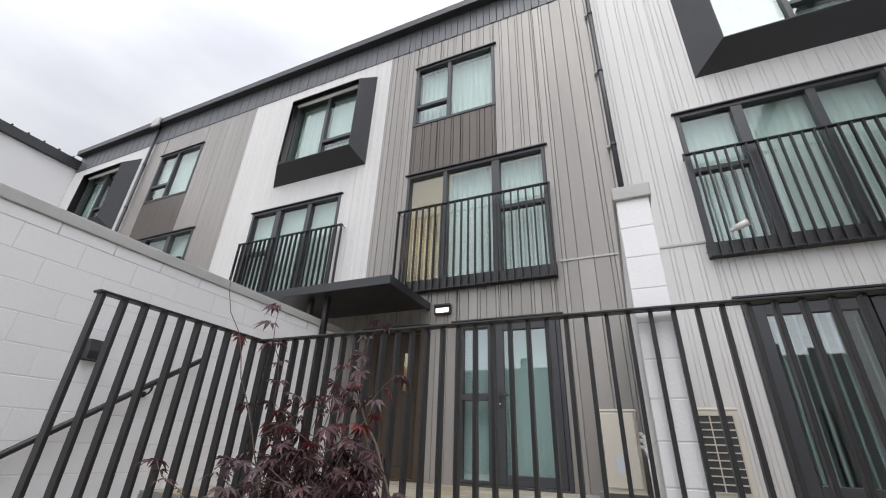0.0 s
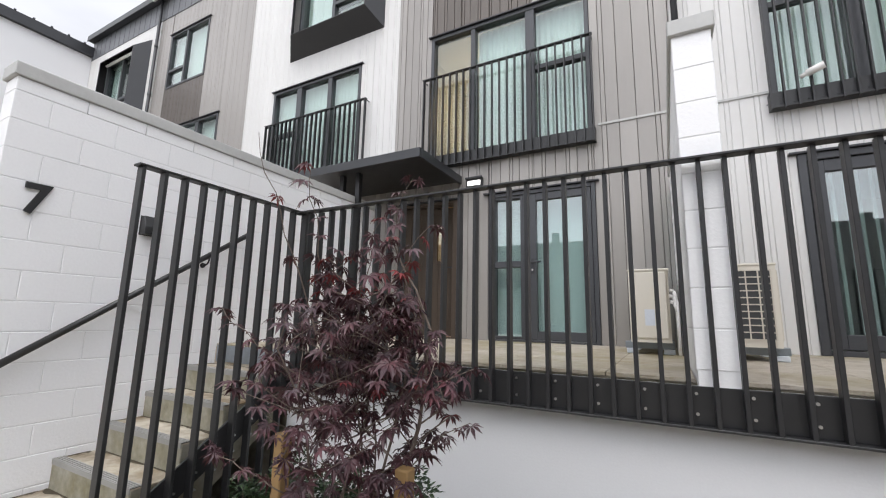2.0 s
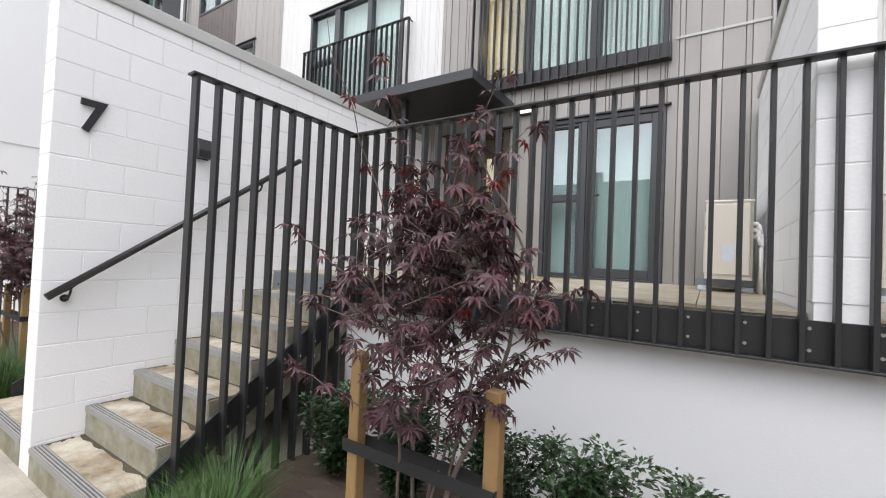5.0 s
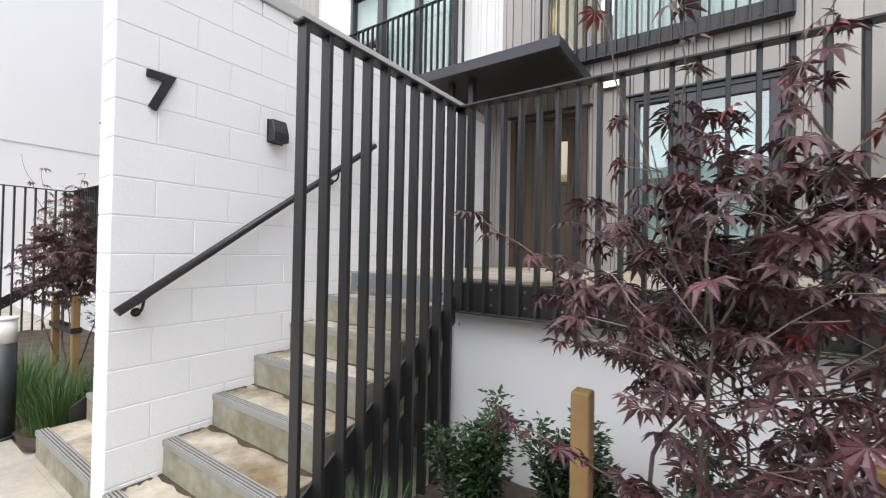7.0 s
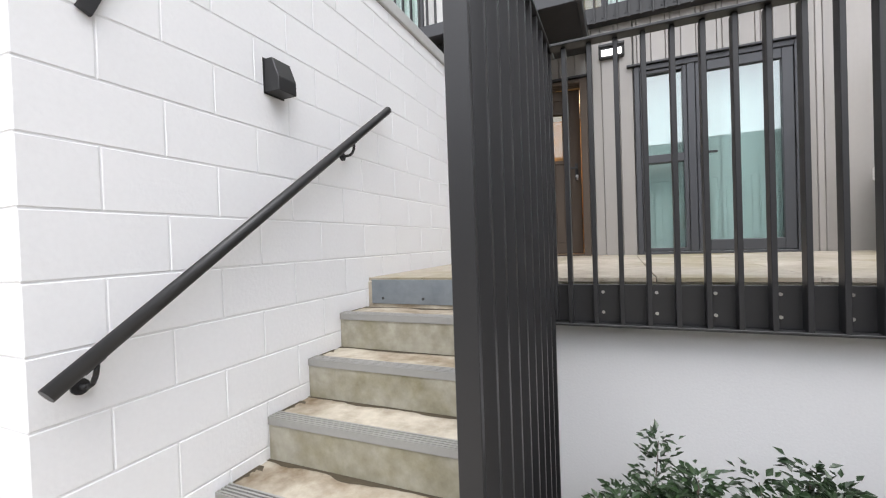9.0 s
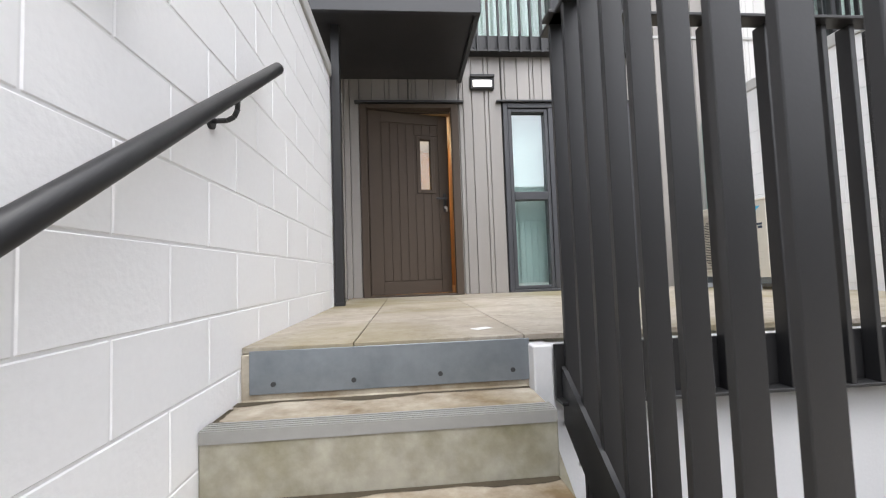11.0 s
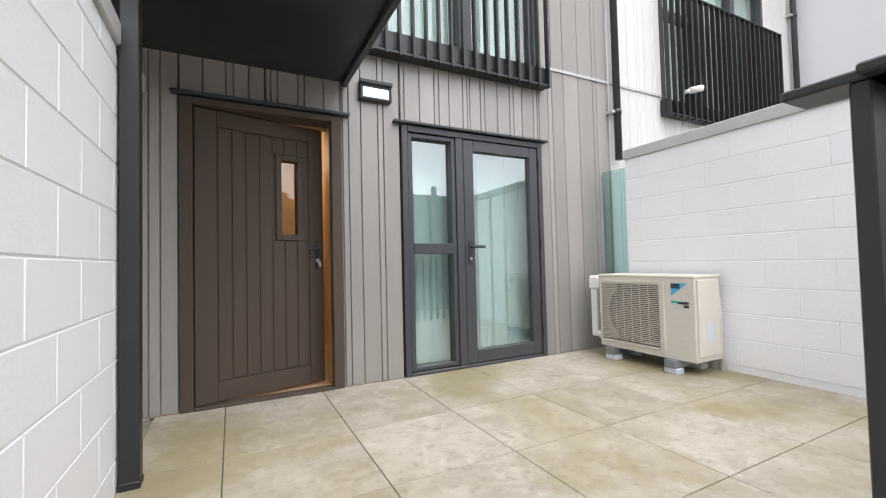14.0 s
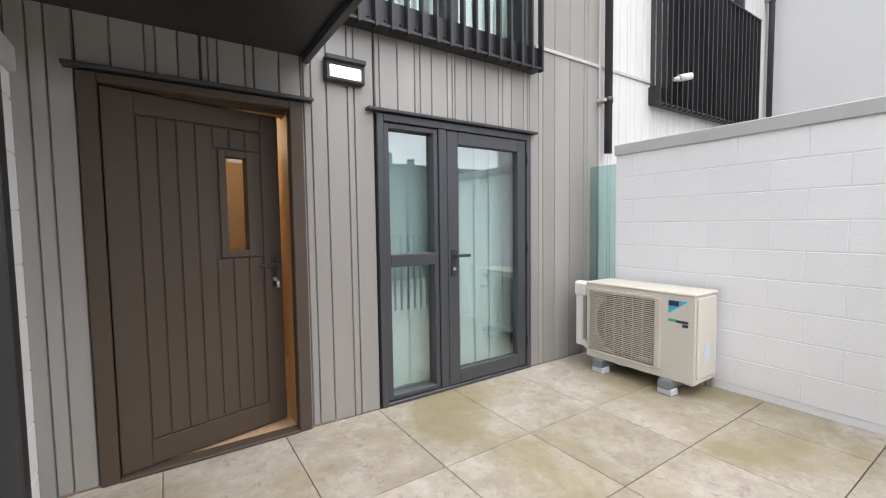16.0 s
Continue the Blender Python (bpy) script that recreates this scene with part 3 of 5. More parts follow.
# glazed doors of the white unit
fw = empty("door_2", 6.0, 0.0, 0.0, "charcoal aluminium sliding glazed doors beside white cladding", "door", kind="structure")
W0, W1 = 5.02, 7.1
inv(boxes("frame", [(W0, W0 + 0.07, -0.03, 0.12, 0, 2.0), (W1 - 0.07, W1, -0.03, 0.12, 0, 2.0), (W0 + 0.07, W1 - 0.07, -0.03, 0.12, 1.93, 2.0), (W0 + 0.07, W1 - 0.07, -0.03, 0.12, 0, 0.05)], M_FRAME, 0.005), fw)
inv(boxes("door_leaf", [(W0 + 0.08, W0 + 0.2, -0.012, 0.06, 0.06, 1.92), (6.0, 6.1, -0.012, 0.06, 0.06, 1.92), (W0 + 0.2, 6.0, -0.012, 0.06, 1.8, 1.92), (W0 + 0.2, 6.0, -0.012, 0.06, 0.06, 0.2), (6.12, 6.22, 0.0, 0.06, 0.06, 1.92), (6.95, 7.02, 0.0, 0.06, 0.06, 1.92), (6.22, 6.95, 0.0, 0.06, 0.06, 0.2), (6.22, 6.95, 0.0, 0.06, 1.8, 1.92)], M_FRAME, 0.005), fw)
for b in ((W0 + 0.2, 6.0, 0.02, 0.025, 0.2, 1.8), (6.22, 6.95, 0.02, 0.025, 0.2, 1.8)):
    inv(boxes("pane", [b], M_GLASS), fw).visible_shadow = False
inv(boxes("head_flashing", [(W0 - 0.07, W1 + 0.05, -0.06, 0.03, 2.004, 2.026)], M_DARK, 0.003), fw)
vertical_blind(5.25, 6.95, 0.06, 1.95, 0.3, "half-open vertical blind behind the sliding doors", 0.9, 0.1)

# entrance door, ajar
dr = empty("door_3", 0.65, 0.0, 0.0, "brown entrance door frame with bare timber lining", "door", kind="structure")
inv(boxes("frame", [(0.13, 0.205, -0.025, 0.06, 0, 1.99), (1.075, 1.15, -0.025, 0.06, 0, 1.99), (0.205, 1.075, -0.025, 0.06, 1.945, 1.99)], M_DOOR, 0.005), dr)
inv(boxes("lining", [(0.175, 0.199, 0.062, 0.215, 0.005, 1.96), (1.078, 1.1, 0.062, 0.225, 0.005, 1.93), (0.205, 1.075, 0.14, 0.215, 1.935, 1.955)], M_JAMB, 0.003), dr)
inv(boxes("door_stop", [(0.205, 1.075, 0.062, 0.138, 1.94, 1.955)], M_DOOR, 0.002), dr)
inv(boxes("architrave", [(1.08, 1.15, 0.225, 0.24, 0.0, 1.99)], M_JAMB, 0.003), dr)
inv(boxes("threshold", [(0.205, 1.075, -0.03, 0.06, 0.0, 0.018)], M_DOOR, 0.004), dr)
inv(boxes("head_flashing", [(0.085, 1.21, -0.06, 0.02, 1.995, 2.015)], M_DARK, 0.003), dr)
leaf = empty("entrance_door", 0.211, 0.0, 0.0, "brown vertical-boarded entrance door standing ajar", "door")
H0, H1, LW = 0.022, 1.936, 0.862


def leaf_part(name, lst, material, bevel=0.003):
    ob = boxes(name, lst, material, bevel)
    ob.parent = leaf
    return ob


GX0, GX1, GZ0, GZ1 = 0.55, 0.665, 1.12, 1.66
leaf_part("leaf", [(a, b, 0.01, 0.05, c, d) for a, b, c, d in cells(0.0, LW, H0, H1, [(GX0, GX1, GZ0, GZ1)])], M_DOOR, 0.0)
leaf_part("stile", [(0.0, 0.13, -0.002, 0.01, H0, H1), (LW - 0.11, LW, -0.002, 0.01, H0, H1), (0.13, LW - 0.11, -0.002, 0.01, H1 - 0.11, H1), (0.13, LW - 0.11, -0.002, 0.01, H0, H0 + 0.13)], M_DOOR)
px = 0.137
pw = (LW - 0.11 - 0.137) / 7
for i in range(7):
    a, b = px + i * pw, px + (i + 1) * pw - 0.007
    z = H0 + 0.137
    for c, d in ([(z, H1 - 0.117)] if b < GX0 - 0.03 or a > GX1 + 0.03 else [(z, GZ0 - 0.045), (GZ1 + 0.045, H1 - 0.117)]):
        leaf_part("plank", [(a, b, 0.002, 0.01, c, d)], M_DOOR, 0.0025)
leaf_part("glazing_bead", [(GX0 - 0.04, GX0, -0.008, 0.012, GZ0 - 0.04, GZ1 + 0.04), (GX1, GX1 + 0.04, -0.008, 0.012, GZ0 - 0.04, GZ1 + 0.04), (GX0, GX1, -0.008, 0.012, GZ1, GZ1 + 0.04), (GX0, GX1, -0.008, 0.012, GZ0 - 0.04, GZ0)], M_DOOR)
leaf_part("pane", [(GX0, GX1, 0.028, 0.032, GZ0, GZ1)], M_GLASSU, 0).visible_shadow = False
bm = bmesh.new()
add_box(bm, LW - 0.07, LW - 0.035, -0.012, -0.002, 0.88, 1.08, 0.004)
add_tube(bm, (LW - 0.052, -0.005, 1.02), (LW - 0.052, -0.055, 1.02), 0.01)
add_box(bm, LW - 0.16, LW - 0.045, -0.064, -0.048, 1.01, 1.03, 0.004)
hd = new("handle", mesh_of("handle", bm, M_DARK))
hd.parent = leaf
ky = tubes("lock_and_key", [((LW - 0.052, -0.002, 0.93), (LW - 0.052, -0.03, 0.93), 0.016), ((LW - 0.052, -0.03, 0.93), (LW - 0.052, -0.05, 0.925), 0.006), ((LW - 0.052, -0.05, 0.925), (LW - 0.052, -0.055, 0.88), 0.011)], M_STEEL)
ky.parent = leaf
leaf.rotation_euler = (0, 0, radians(13.2))
tagged(boxes("hall_end_wall", [(-0.02, 1.36, 3.3, 3.38, 0.004, 2.45)], M_JAMB), "warm timber-lined end wall of the hall", "wall", kind="structure")
dl = tagged(tubes("downlight", [((0.7, 2.2, 2.43), (0.7, 2.2, 2.449), 0.07)], M_BULB), "warm round downlight in the hall ceiling", "lamp")
hl = new("hall_lamp", bpy.data.lights.new("hall_lamp", "POINT"))
hl.data.energy, hl.data.color, hl.data.shadow_soft_size = 12, (1.0, 0.74, 0.45), 0.08
hl.location = (0.7, 2.2, 2.2)
ul = new("upper_lamp", bpy.data.lights.new("upper_lamp", "POINT"))
ul.data.energy, ul.data.color, ul.data.shadow_soft_size = 6, (1.0, 0.68, 0.38), 0.12
ul.location = (0.95, 1.8, 4.3)

# bulkhead lamp
bl = empty("wall_lamp", 1.415, -0.03, 2.14, "black rectangular bulkhead lamp with a white lit panel", "lamp")
bm = bmesh.new()
add_box(bm, 1.285, 1.545, -0.05, 0.0, 2.14, 2.29, 0.012)
inv(new("housing", mesh_of("housing", bm, M_BAR)), bl)
inv(boxes("diffuser", [(1.315, 1.515, -0.056, -0.045, 2.165, 2.235)], M_LAMP, 0.004), bl)
inv(boxes("hood", [(1.285, 1.545, -0.075, -0.045, 2.262, 2.29)], M_BAR, 0.004), bl)

# entrance canopy
cp = empty("canopy", -0.1, -0.6, 2.24, "charcoal metal entrance canopy over two front doors", "canopy")
bm = bmesh.new()
add_box(bm, -1.4, 1.2, -1.19, -1.15, 2.225, 2.345, 0.004)
add_box(bm, 1.16, 1.2, -1.15, 0.0, 2.225, 2.345, 0.004)
add_box(bm, -1.4, -1.36, -1.15, 0.0, 2.225, 2.345, 0.004)
inv(new("edge_beam", mesh_of("edge_beam", bm, M_DARK)), cp)
inv(boxes("soffit", [(-1.36, 1.16, -1.15, 0.0, 2.262, 2.33)], M_BAR), cp)
for x in (0.045, -0.245):
    inv(boxes("post", [(x - 0.035, x + 0.035, -0.955, -0.885, 0.0, 2.262)], M_BAR, 0.005), cp)
    inv(boxes("post_shoe", [(x - 0.038, x + 0.038, -0.958, -0.882, 0.0, 0.03)], M_BAR, 0.003), cp)

# ---- block walls ----
BLK = {}


def block_mesh(length, depth):
    k = (round(length, 3), depth)
    if k not in BLK:
        bm = bmesh.new()
        add_box(bm, -depth / 2, depth / 2, 0.0012, length - 0.0012, 0.0018, 0.1982, 0.004)
        BLK[k] = mesh_of("block", bm, M_BLOCK)
    return BLK[k]


LATE = []


def block_wall(name, xc, y0, y1, z0, courses, label, half=False, shift=0):
    d = 0.19
    wall = tagged(boxes(name, [(xc - d / 2 + 0.0028, xc + d / 2 - 0.0028, y0 + 0.004, y1 - 0.006, z0, z0 + 0.2 * courses)], M_MORTAR), label, "wall", kind="structure")
    for c in range(courses):
        y = y0 - (0.2 if (c + shift) % 2 else 0)
        while y < y1 - 0.02:
            a, b = max(y, y0), min(y + 0.4, y1)
            LATE.append(("block", block_mesh(b - a, d), (xc, a, z0 + 0.2 * c), wall))
            y += 0.4
    zt = z0 + 0.2 * courses
    if half:
        y = y0
        while y < y1 - 0.02:
            bm = bmesh.new()
            add_box(bm, -d / 2, d / 2, 0.002, min(0.4, y1 - y) - 0.002, 0.002, 0.098, 0.005)
            LATE.append(("block", mesh_of("block", bm, M_BLOCK), (xc, y, zt), wall))
            y += 0.4
        zt += 0.1
    cpg = tagged(boxes("coping", [(xc - d / 2 - 0.018, xc + d / 2 + 0.018, y0 - 0.02, y1 + 0.01, zt, zt + 0.095)], M_COPING, 0.006), "pale grey metal coping on a block wall", "coping", kind="structure")
    return wall


block_wall("wall_west", -0.095, -4.385, -0.42, -1.47, 16, "white painted concrete block wall beside the stair", True)
block_wall("wall_east", 3.955, -2.84, -0.28, 0.05, 9, "white painted concrete block wall between two terraces")
tagged(boxes("wall_footing", [(3.865, 4.045, -2.835, -0.28, -0.05, 0.0535)], M_BLOCK, 0.003), "painted foot of the terrace wall", "wall", kind="structure")
tagged(boxes("glass_screen", [(3.86, 3.872, -0.275, 0.0, 0.02, 1.78)], M_TEAL), "green-tinted glass strip between wall and cladding", "glass", kind="structure")

# ---- deck, stairs, retaining wall ----
slab = tagged(boxes("floor", [(-0.2, 8.0, -2.73, 0.2, -0.3, -0.024), (-0.2, 1.04, -2.74, -2.5, -1.4, -0.3)], M_RISER), "concrete deck slab under the tiles", "floor", kind="structure")
tagged(boxes("floor_west", [(-12, -0.205, -2.765, 0.2, -0.3, 0.0)], M_TILE), "tiled deck of the neighbouring terraces", "floor", kind="structure")
tagged(boxes("retaining_wall", [(1.03, 8.0, -2.79, -2.6, -1.4, -0.035), (-12, -1.23, -2.79, -2.6, -1.4, -0.035)], M_RENDER, 0.004), "smooth white rendered retaining wall below the terrace", "wall", kind="structure")
TM = {}
xs = [0.0, 0.38] + [0.38 + 0.61 * i for i in range(1, 6)] + [3.86]
ys = [-2.758, -2.06, -1.45, -0.83, -0.005]
for a, b in zip(xs, xs[1:]):
    for c, d in zip(ys, ys[1:]):
        bm = bmesh.new()
        add_box(bm, 0.0022, b - a - 0.0022, 0.003, d - c - 0.003, -0.02, 0.0, 0.0015)
        LATE.append(("tile", mesh_of("tile", bm, M_TILE), (a, c, 0.0), slab))
for i in range(7):
    for c, d in zip(ys, ys[1:]):
        bm = bmesh.new()
        add_box(bm, 0.0025, 0.6075, 0.0025, d - c - 0.0025, -0.02, 0.0, 0.002)
        LATE.append(("tile", mesh_of("tile", bm, M_TILE), (4.055 + 0.61 * i, c, 0.0), slab))

NOS = [(-4.385 + 0.266 * k, -1.092 + 0.183 * k) for k in range(6)]
st = empty("stairs", 0.53, -3.6, GZ, "stained concrete stair with grey ribbed nosings", "stairs", kind="structure")


def step(ny, nz, x0=0.0, x1=0.997, root=st):
    bm = bmesh.new()
    add_box(bm, x0, x1, ny, ny + 0.31, nz - 0.188, nz, 0.006)
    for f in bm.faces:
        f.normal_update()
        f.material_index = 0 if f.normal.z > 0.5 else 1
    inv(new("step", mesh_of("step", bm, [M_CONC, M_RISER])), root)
    bm = bmesh.new()
    add_box(bm, x0 + 0.004, x1 - 0.004, ny - 0.003, ny + 0.068, nz - 0.0, nz + 0.004, 0.001)
    inv(new("nosing", mesh_of("nosing", bm, M_NOSEB)), root)
    inv(boxes("nosing_rib", [(x0 + 0.004, x1 - 0.004, ny + 0.004 + 0.0165 * j, ny + 0.0125 + 0.0165 * j, nz + 0.002, nz + 0.008) for j in range(4)] + [(x0 + 0.004, x1 - 0.004, ny - 0.004, ny + 0.001, nz - 0.028, nz + 0.006)], M_NOSE), root)


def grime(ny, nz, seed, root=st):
    """A dark brown strip along the foot of the next riser and along the wall, with a ragged edge."""
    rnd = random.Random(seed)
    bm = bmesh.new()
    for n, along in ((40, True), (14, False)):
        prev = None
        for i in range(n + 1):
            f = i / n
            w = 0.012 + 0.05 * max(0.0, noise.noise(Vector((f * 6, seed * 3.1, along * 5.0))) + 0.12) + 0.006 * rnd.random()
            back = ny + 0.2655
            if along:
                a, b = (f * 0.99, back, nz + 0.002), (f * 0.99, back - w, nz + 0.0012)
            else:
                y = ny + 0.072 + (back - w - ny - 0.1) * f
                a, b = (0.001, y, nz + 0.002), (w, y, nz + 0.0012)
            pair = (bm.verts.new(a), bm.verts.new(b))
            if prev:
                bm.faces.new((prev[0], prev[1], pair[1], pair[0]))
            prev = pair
    inv(new("grime", mesh_of("grime", bm, M_EDGING)), root)


for k, (ny, nz) in enumerate(NOS):
    step(ny, nz)
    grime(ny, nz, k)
bm = bmesh.new()
ps = [(-4.1, GZ - 0.1), (-2.76, -0.42), (-2.76, -0.2), (-4.1, -1.1)]
v0 = [bm.verts.new((0.02, y, z)) for y, z in ps]
v1 = [bm.verts.new((1.03, y, z)) for y, z in ps]
bm.faces.new(v0)
bm.faces.new(v1)
for i in range(4):
    bm.faces.new((v0[i], v0[(i + 1) % 4], v1[(i + 1) % 4], v1[i]))
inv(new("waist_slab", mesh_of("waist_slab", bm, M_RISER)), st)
inv(boxes("top_riser", [(0.0, 1.0, -2.76, -2.731, -0.19, -0.024)], M_CONC, 0.003), st)
inv(boxes("side_upstand", [(1.0, 1.07, -2.83, -2.66, -0.3, -0.03)], M_RENDER, 0.005), st)
stw = empty("stairs_west", -0.73, -3.6, GZ, "neighbouring concrete stair with grey ribbed nosings", "stairs", kind="structure")
for ny, nz in NOS:
    step(ny, nz, -1.26, -0.195, stw)
kp = empty("kick_plate", 0.53, -2.795, -0.16, "galvanised steel plate on the top riser", "plate")
inv(boxes("plate", [(0.03, 1.004, -2.768, -2.7605, -0.158, -0.012)], M_GALV, 0.001), kp)
for x, z in ((0.11, -0.125), (0.38, -0.125), (0.68, -0.12), (0.94, -0.12)):
    inv(tubes("bolt", [((x, -2.767, z), (x, -2.774, z), 0.0085)], M_ACDARK, n=8), kp)
pp = tagged(boxes("paper_scrap", [(-0.04, 0.04, -0.025, 0.025, 0.0, 0.0015)], M_PAPER), "small white paper scrap lying on the tiles", "paper")
pp.location, pp.rotation_euler = (0.87, -2.56, 0.001), (0, 0, 0.5)

# ---- front and stair railing ----
SP = 0.113


def rail_front(x0, x1, name="front_railing"):
    root = empty(name, (x0 + x1) / 2, -2.87, -0.2, "charcoal steel railing with flat bars fixed to the deck edge", "railing", "terrace railings")
    inv(boxes("fascia_plate", [(x0 - 0.04, x1, -2.842, -2.83, -0.205, -0.025), (x0 - 0.04, x1, -2.9, -2.83, -0.217, -0.205)], M_BAR, 0.002), root)
    inv(boxes("top_rail", [(x0 - 0.035, x1, -2.93, -2.86, 1.1, 1.114)], M_BAR, 0.003), root)
    bm = bmesh.new()
    add_box(bm, -0.0105, 0.0105, -0.027, 0.027, -0.205, 1.1, 0.002)
    me = mesh_of("baluster", bm, M_BAR)
    i = 1
    while x0 + SP * i < x1:
        b = new("baluster", me)
        b.location = (x0 + SP * i, -2.87, 0)
        inv(b, root)
        i += 1
    bm = bmesh.new()
    x = x0 + 0.03
    while x < x1:
        for z in (-0.06, -0.155):
            add_tube(bm, (x, -2.842, z), (x, -2.85, z), 0.008, n=6)
        x += SP * 2
    inv(new("bolt", mesh_of("bolt", bm, M_STEEL)), root)
    return root


def rail_stair(x, sgn, name="stair_railing", y0=-4.09):
    root = empty(name, x, -3.5, -1.2, "charcoal steel stair railing with flat bars", "railing", "stair railings")
    inv(boxes("top_rail", [(x - 0.035, x + 0.035, y0 - 0.03, -2.775, 1.1, 1.114)], M_BAR, 0.003), root)
    bm = bmesh.new()
    a, b = x - sgn * 0.042, x - sgn * 0.026
    pts = [(-4.2, -1.19), (-2.85, -0.29), (-2.85, -0.1), (-4.2, -1.0)]
    v0 = [bm.verts.new((a, y, z)) for y, z in pts]
    v1 = [bm.verts.new((b, y, z)) for y, z in pts]
    bm.faces.new(v0)
    bm.faces.new(v1)
    for i in range(4):
        bm.faces.new((v0[i], v0[(i + 1) % 4], v1[(i + 1) % 4], v1[i]))
    inv(new("stringer_plate", mesh_of("stringer_plate", bm, M_BAR)), root)
    bm = bmesh.new()
    for i in range(11):
        y = y0 + (-2.855 - y0) / 10 * i
        zs = -1.095 + (y + 4.11) * 0.667
        low = zs - 0.09 if i < 3 else GZ + 0.02
        nb = bmesh.new()
        add_box(nb, -0.029, 0.029, -0.0105, 0.0105, low, 1.1, 0.002)
        if i > 9:
            low = -0.2
            nb.free()
            nb = bmesh.new()
            add_box(nb, -0.029, 0.029, -0.0105, 0.0105, low, 1.1, 0.002)
        ob = new("baluster", mesh_of("baluster", nb, M_BAR))
        ob.location = (x, y, 0)
        inv(ob, root)
        for dz in (0.05, -0.05):
            add_tube(bm, (x - sgn * 0.028, y + 0.05, zs + dz), (x - sgn * 0.02, y + 0.05, zs + dz), 0.008, n=6)
    inv(new("bolt", mesh_of("bolt", bm, M_STEEL)), root)


rail_front(1.11, 6.66)
rail_stair(1.132, 1)
rail_front(-6.8, -1.31, "front_railing")
rail_stair(-1.342, -1, y0=-4.03)
rail_stair(-6.82, 1)

# handrail on the wall
hr = empty("handrail", 0.07, -3.5, 0.4, "charcoal tubular handrail on brackets along the block wall", "handrail")
A, B = Vector((0.068, -4.37, -0.165)), Vector((0.08, -2.575, 1.075))
inv(tubes("tube", [(A, B, 0.0235)], M_BAR, n=24), hr)
brk = []
for f in (0.058, 0.775):
    p = A.lerp(B, f)
    arc = [p + Vector((0, 0.012, -0.02)), p + Vector((0, 0.008, -0.05)), p + Vector((-0.008, 0.004, -0.072)), p + Vector((-0.026, 0, -0.084)), Vector((0.004, p.y, p.z - 0.086))]
    brk += [(u, v, 0.0075) for u, v in zip(arc, arc[1:])]
    brk += [(Vector((0.009, p.y, p.z - 0.086)), Vector((0.0, p.y, p.z - 0.086)), 0.024), (p + Vector((0.0, -0.02, -0.036)), p + Vector((0.0, 0.03, -0.001)), 0.009)]
inv(tubes("bracket", brk, M_BAR, n=12), hr)

# step lamp and house number
sl = empty("step_lamp", 0.03, -3.48, 0.9, "black wedge-shaped lamp on the block wall", "lamp")
bm = bmesh.new()
pr = [(0.0, 0.9), (0.0, 1.05), (0.05, 1.05), (0.085, 0.96), (0.085, 0.9)]
v0 = [bm.verts.new((x, -3.53, z)) for x, z in pr]
v1 = [bm.verts.new((x, -3.42, z)) for x, z in pr]
bm.faces.new(v0)
bm.faces.new(v1)
for i in range(5):
    bm.faces.new((v0[i], v0[(i + 1) % 5], v1[(i + 1) % 5], v1[i]))
bmesh.ops.bevel(bm, geom=list(bm.edges), offset=0.003, segments=1, affect="EDGES")
inv(new("housing", mesh_of("housing", bm, M_BAR)), sl)
inv(boxes("back_plate", [(0.0, 0.004, -3.535, -3.415, 0.895, 1.055)], M_BAR), sl)
tc = bpy.data.curves.new("house_number", "FONT")
tc.body, tc.size, tc.extrude, tc.bevel_depth, tc.align_x = "7", 0.285, 0.007, 0.0015, "LEFT"
tc.offset = 0.006
tmp = new("house_number_text", tc)
dg = bpy.context.evaluated_depsgraph_get()
me = bpy.data.meshes.new_from_object(tmp.evaluated_get(dg))
bpy.data.objects.remove(tmp)
me.materials.clear()
me.materials.append(M_BAR)
num = tagged(new("house_number", me), "black metal house number seven on the white block wall", "house number")
num.matrix_world = pose(0.012, -4.255, 0.922, 90, 0, 90)

# ---- pipes, camera housing ----
def pipe(x, z0, z1, y=-0.07):
    ob = empty("downpipe", x, y, z0, "charcoal round rainwater downpipe on brackets", "pipe", "downpipes")
    inv(tubes("pipe", [((x, y, z0), (x, y, z1), 0.037)], M_DARK, n=14), ob)
    for z in (2.4, 4.4, 5.9, 7.3):
        inv(tubes("collar", [((x, y, z), (x, y, z + 0.05), 0.044)], M_DARK, n=14), ob)
        inv(boxes("clip", [(x - 0.09, x, y - 0.01, -0.0, z + 0.01, z + 0.035)], M_COPING), ob)


pipe(4.04, 1.92, 8.72)
pipe(-7.93, 0.0, 8.72)
pipe(7.88, 1.0, 8.72)
rh = tagged(boxes("rain_head", [(-8.1, -7.78, -0.24, -0.186, 8.62, 8.9)], M_COPING, 0.01), "pale metal rain head at the gutter", "gutter")
sc_ = empty("security_camera", 5.2, -0.14, 2.81, "white bullet security camera on the window guard", "camera")
inv(tubes("housing", [((5.14, -0.17, 2.80), (5.27, -0.23, 2.83), 0.037)], M_PLASTIC, n=16), sc_)
inv(tubes("mount", [((5.1, -0.135, 2.79), (5.16, -0.175, 2.805), 0.022)], M_PLASTIC, n=12), sc_)
inv(tubes("lens", [((5.27, -0.23, 2.83), (5.274, -0.232, 2.831), 0.025)], M_ACDARK, n=16), sc_)

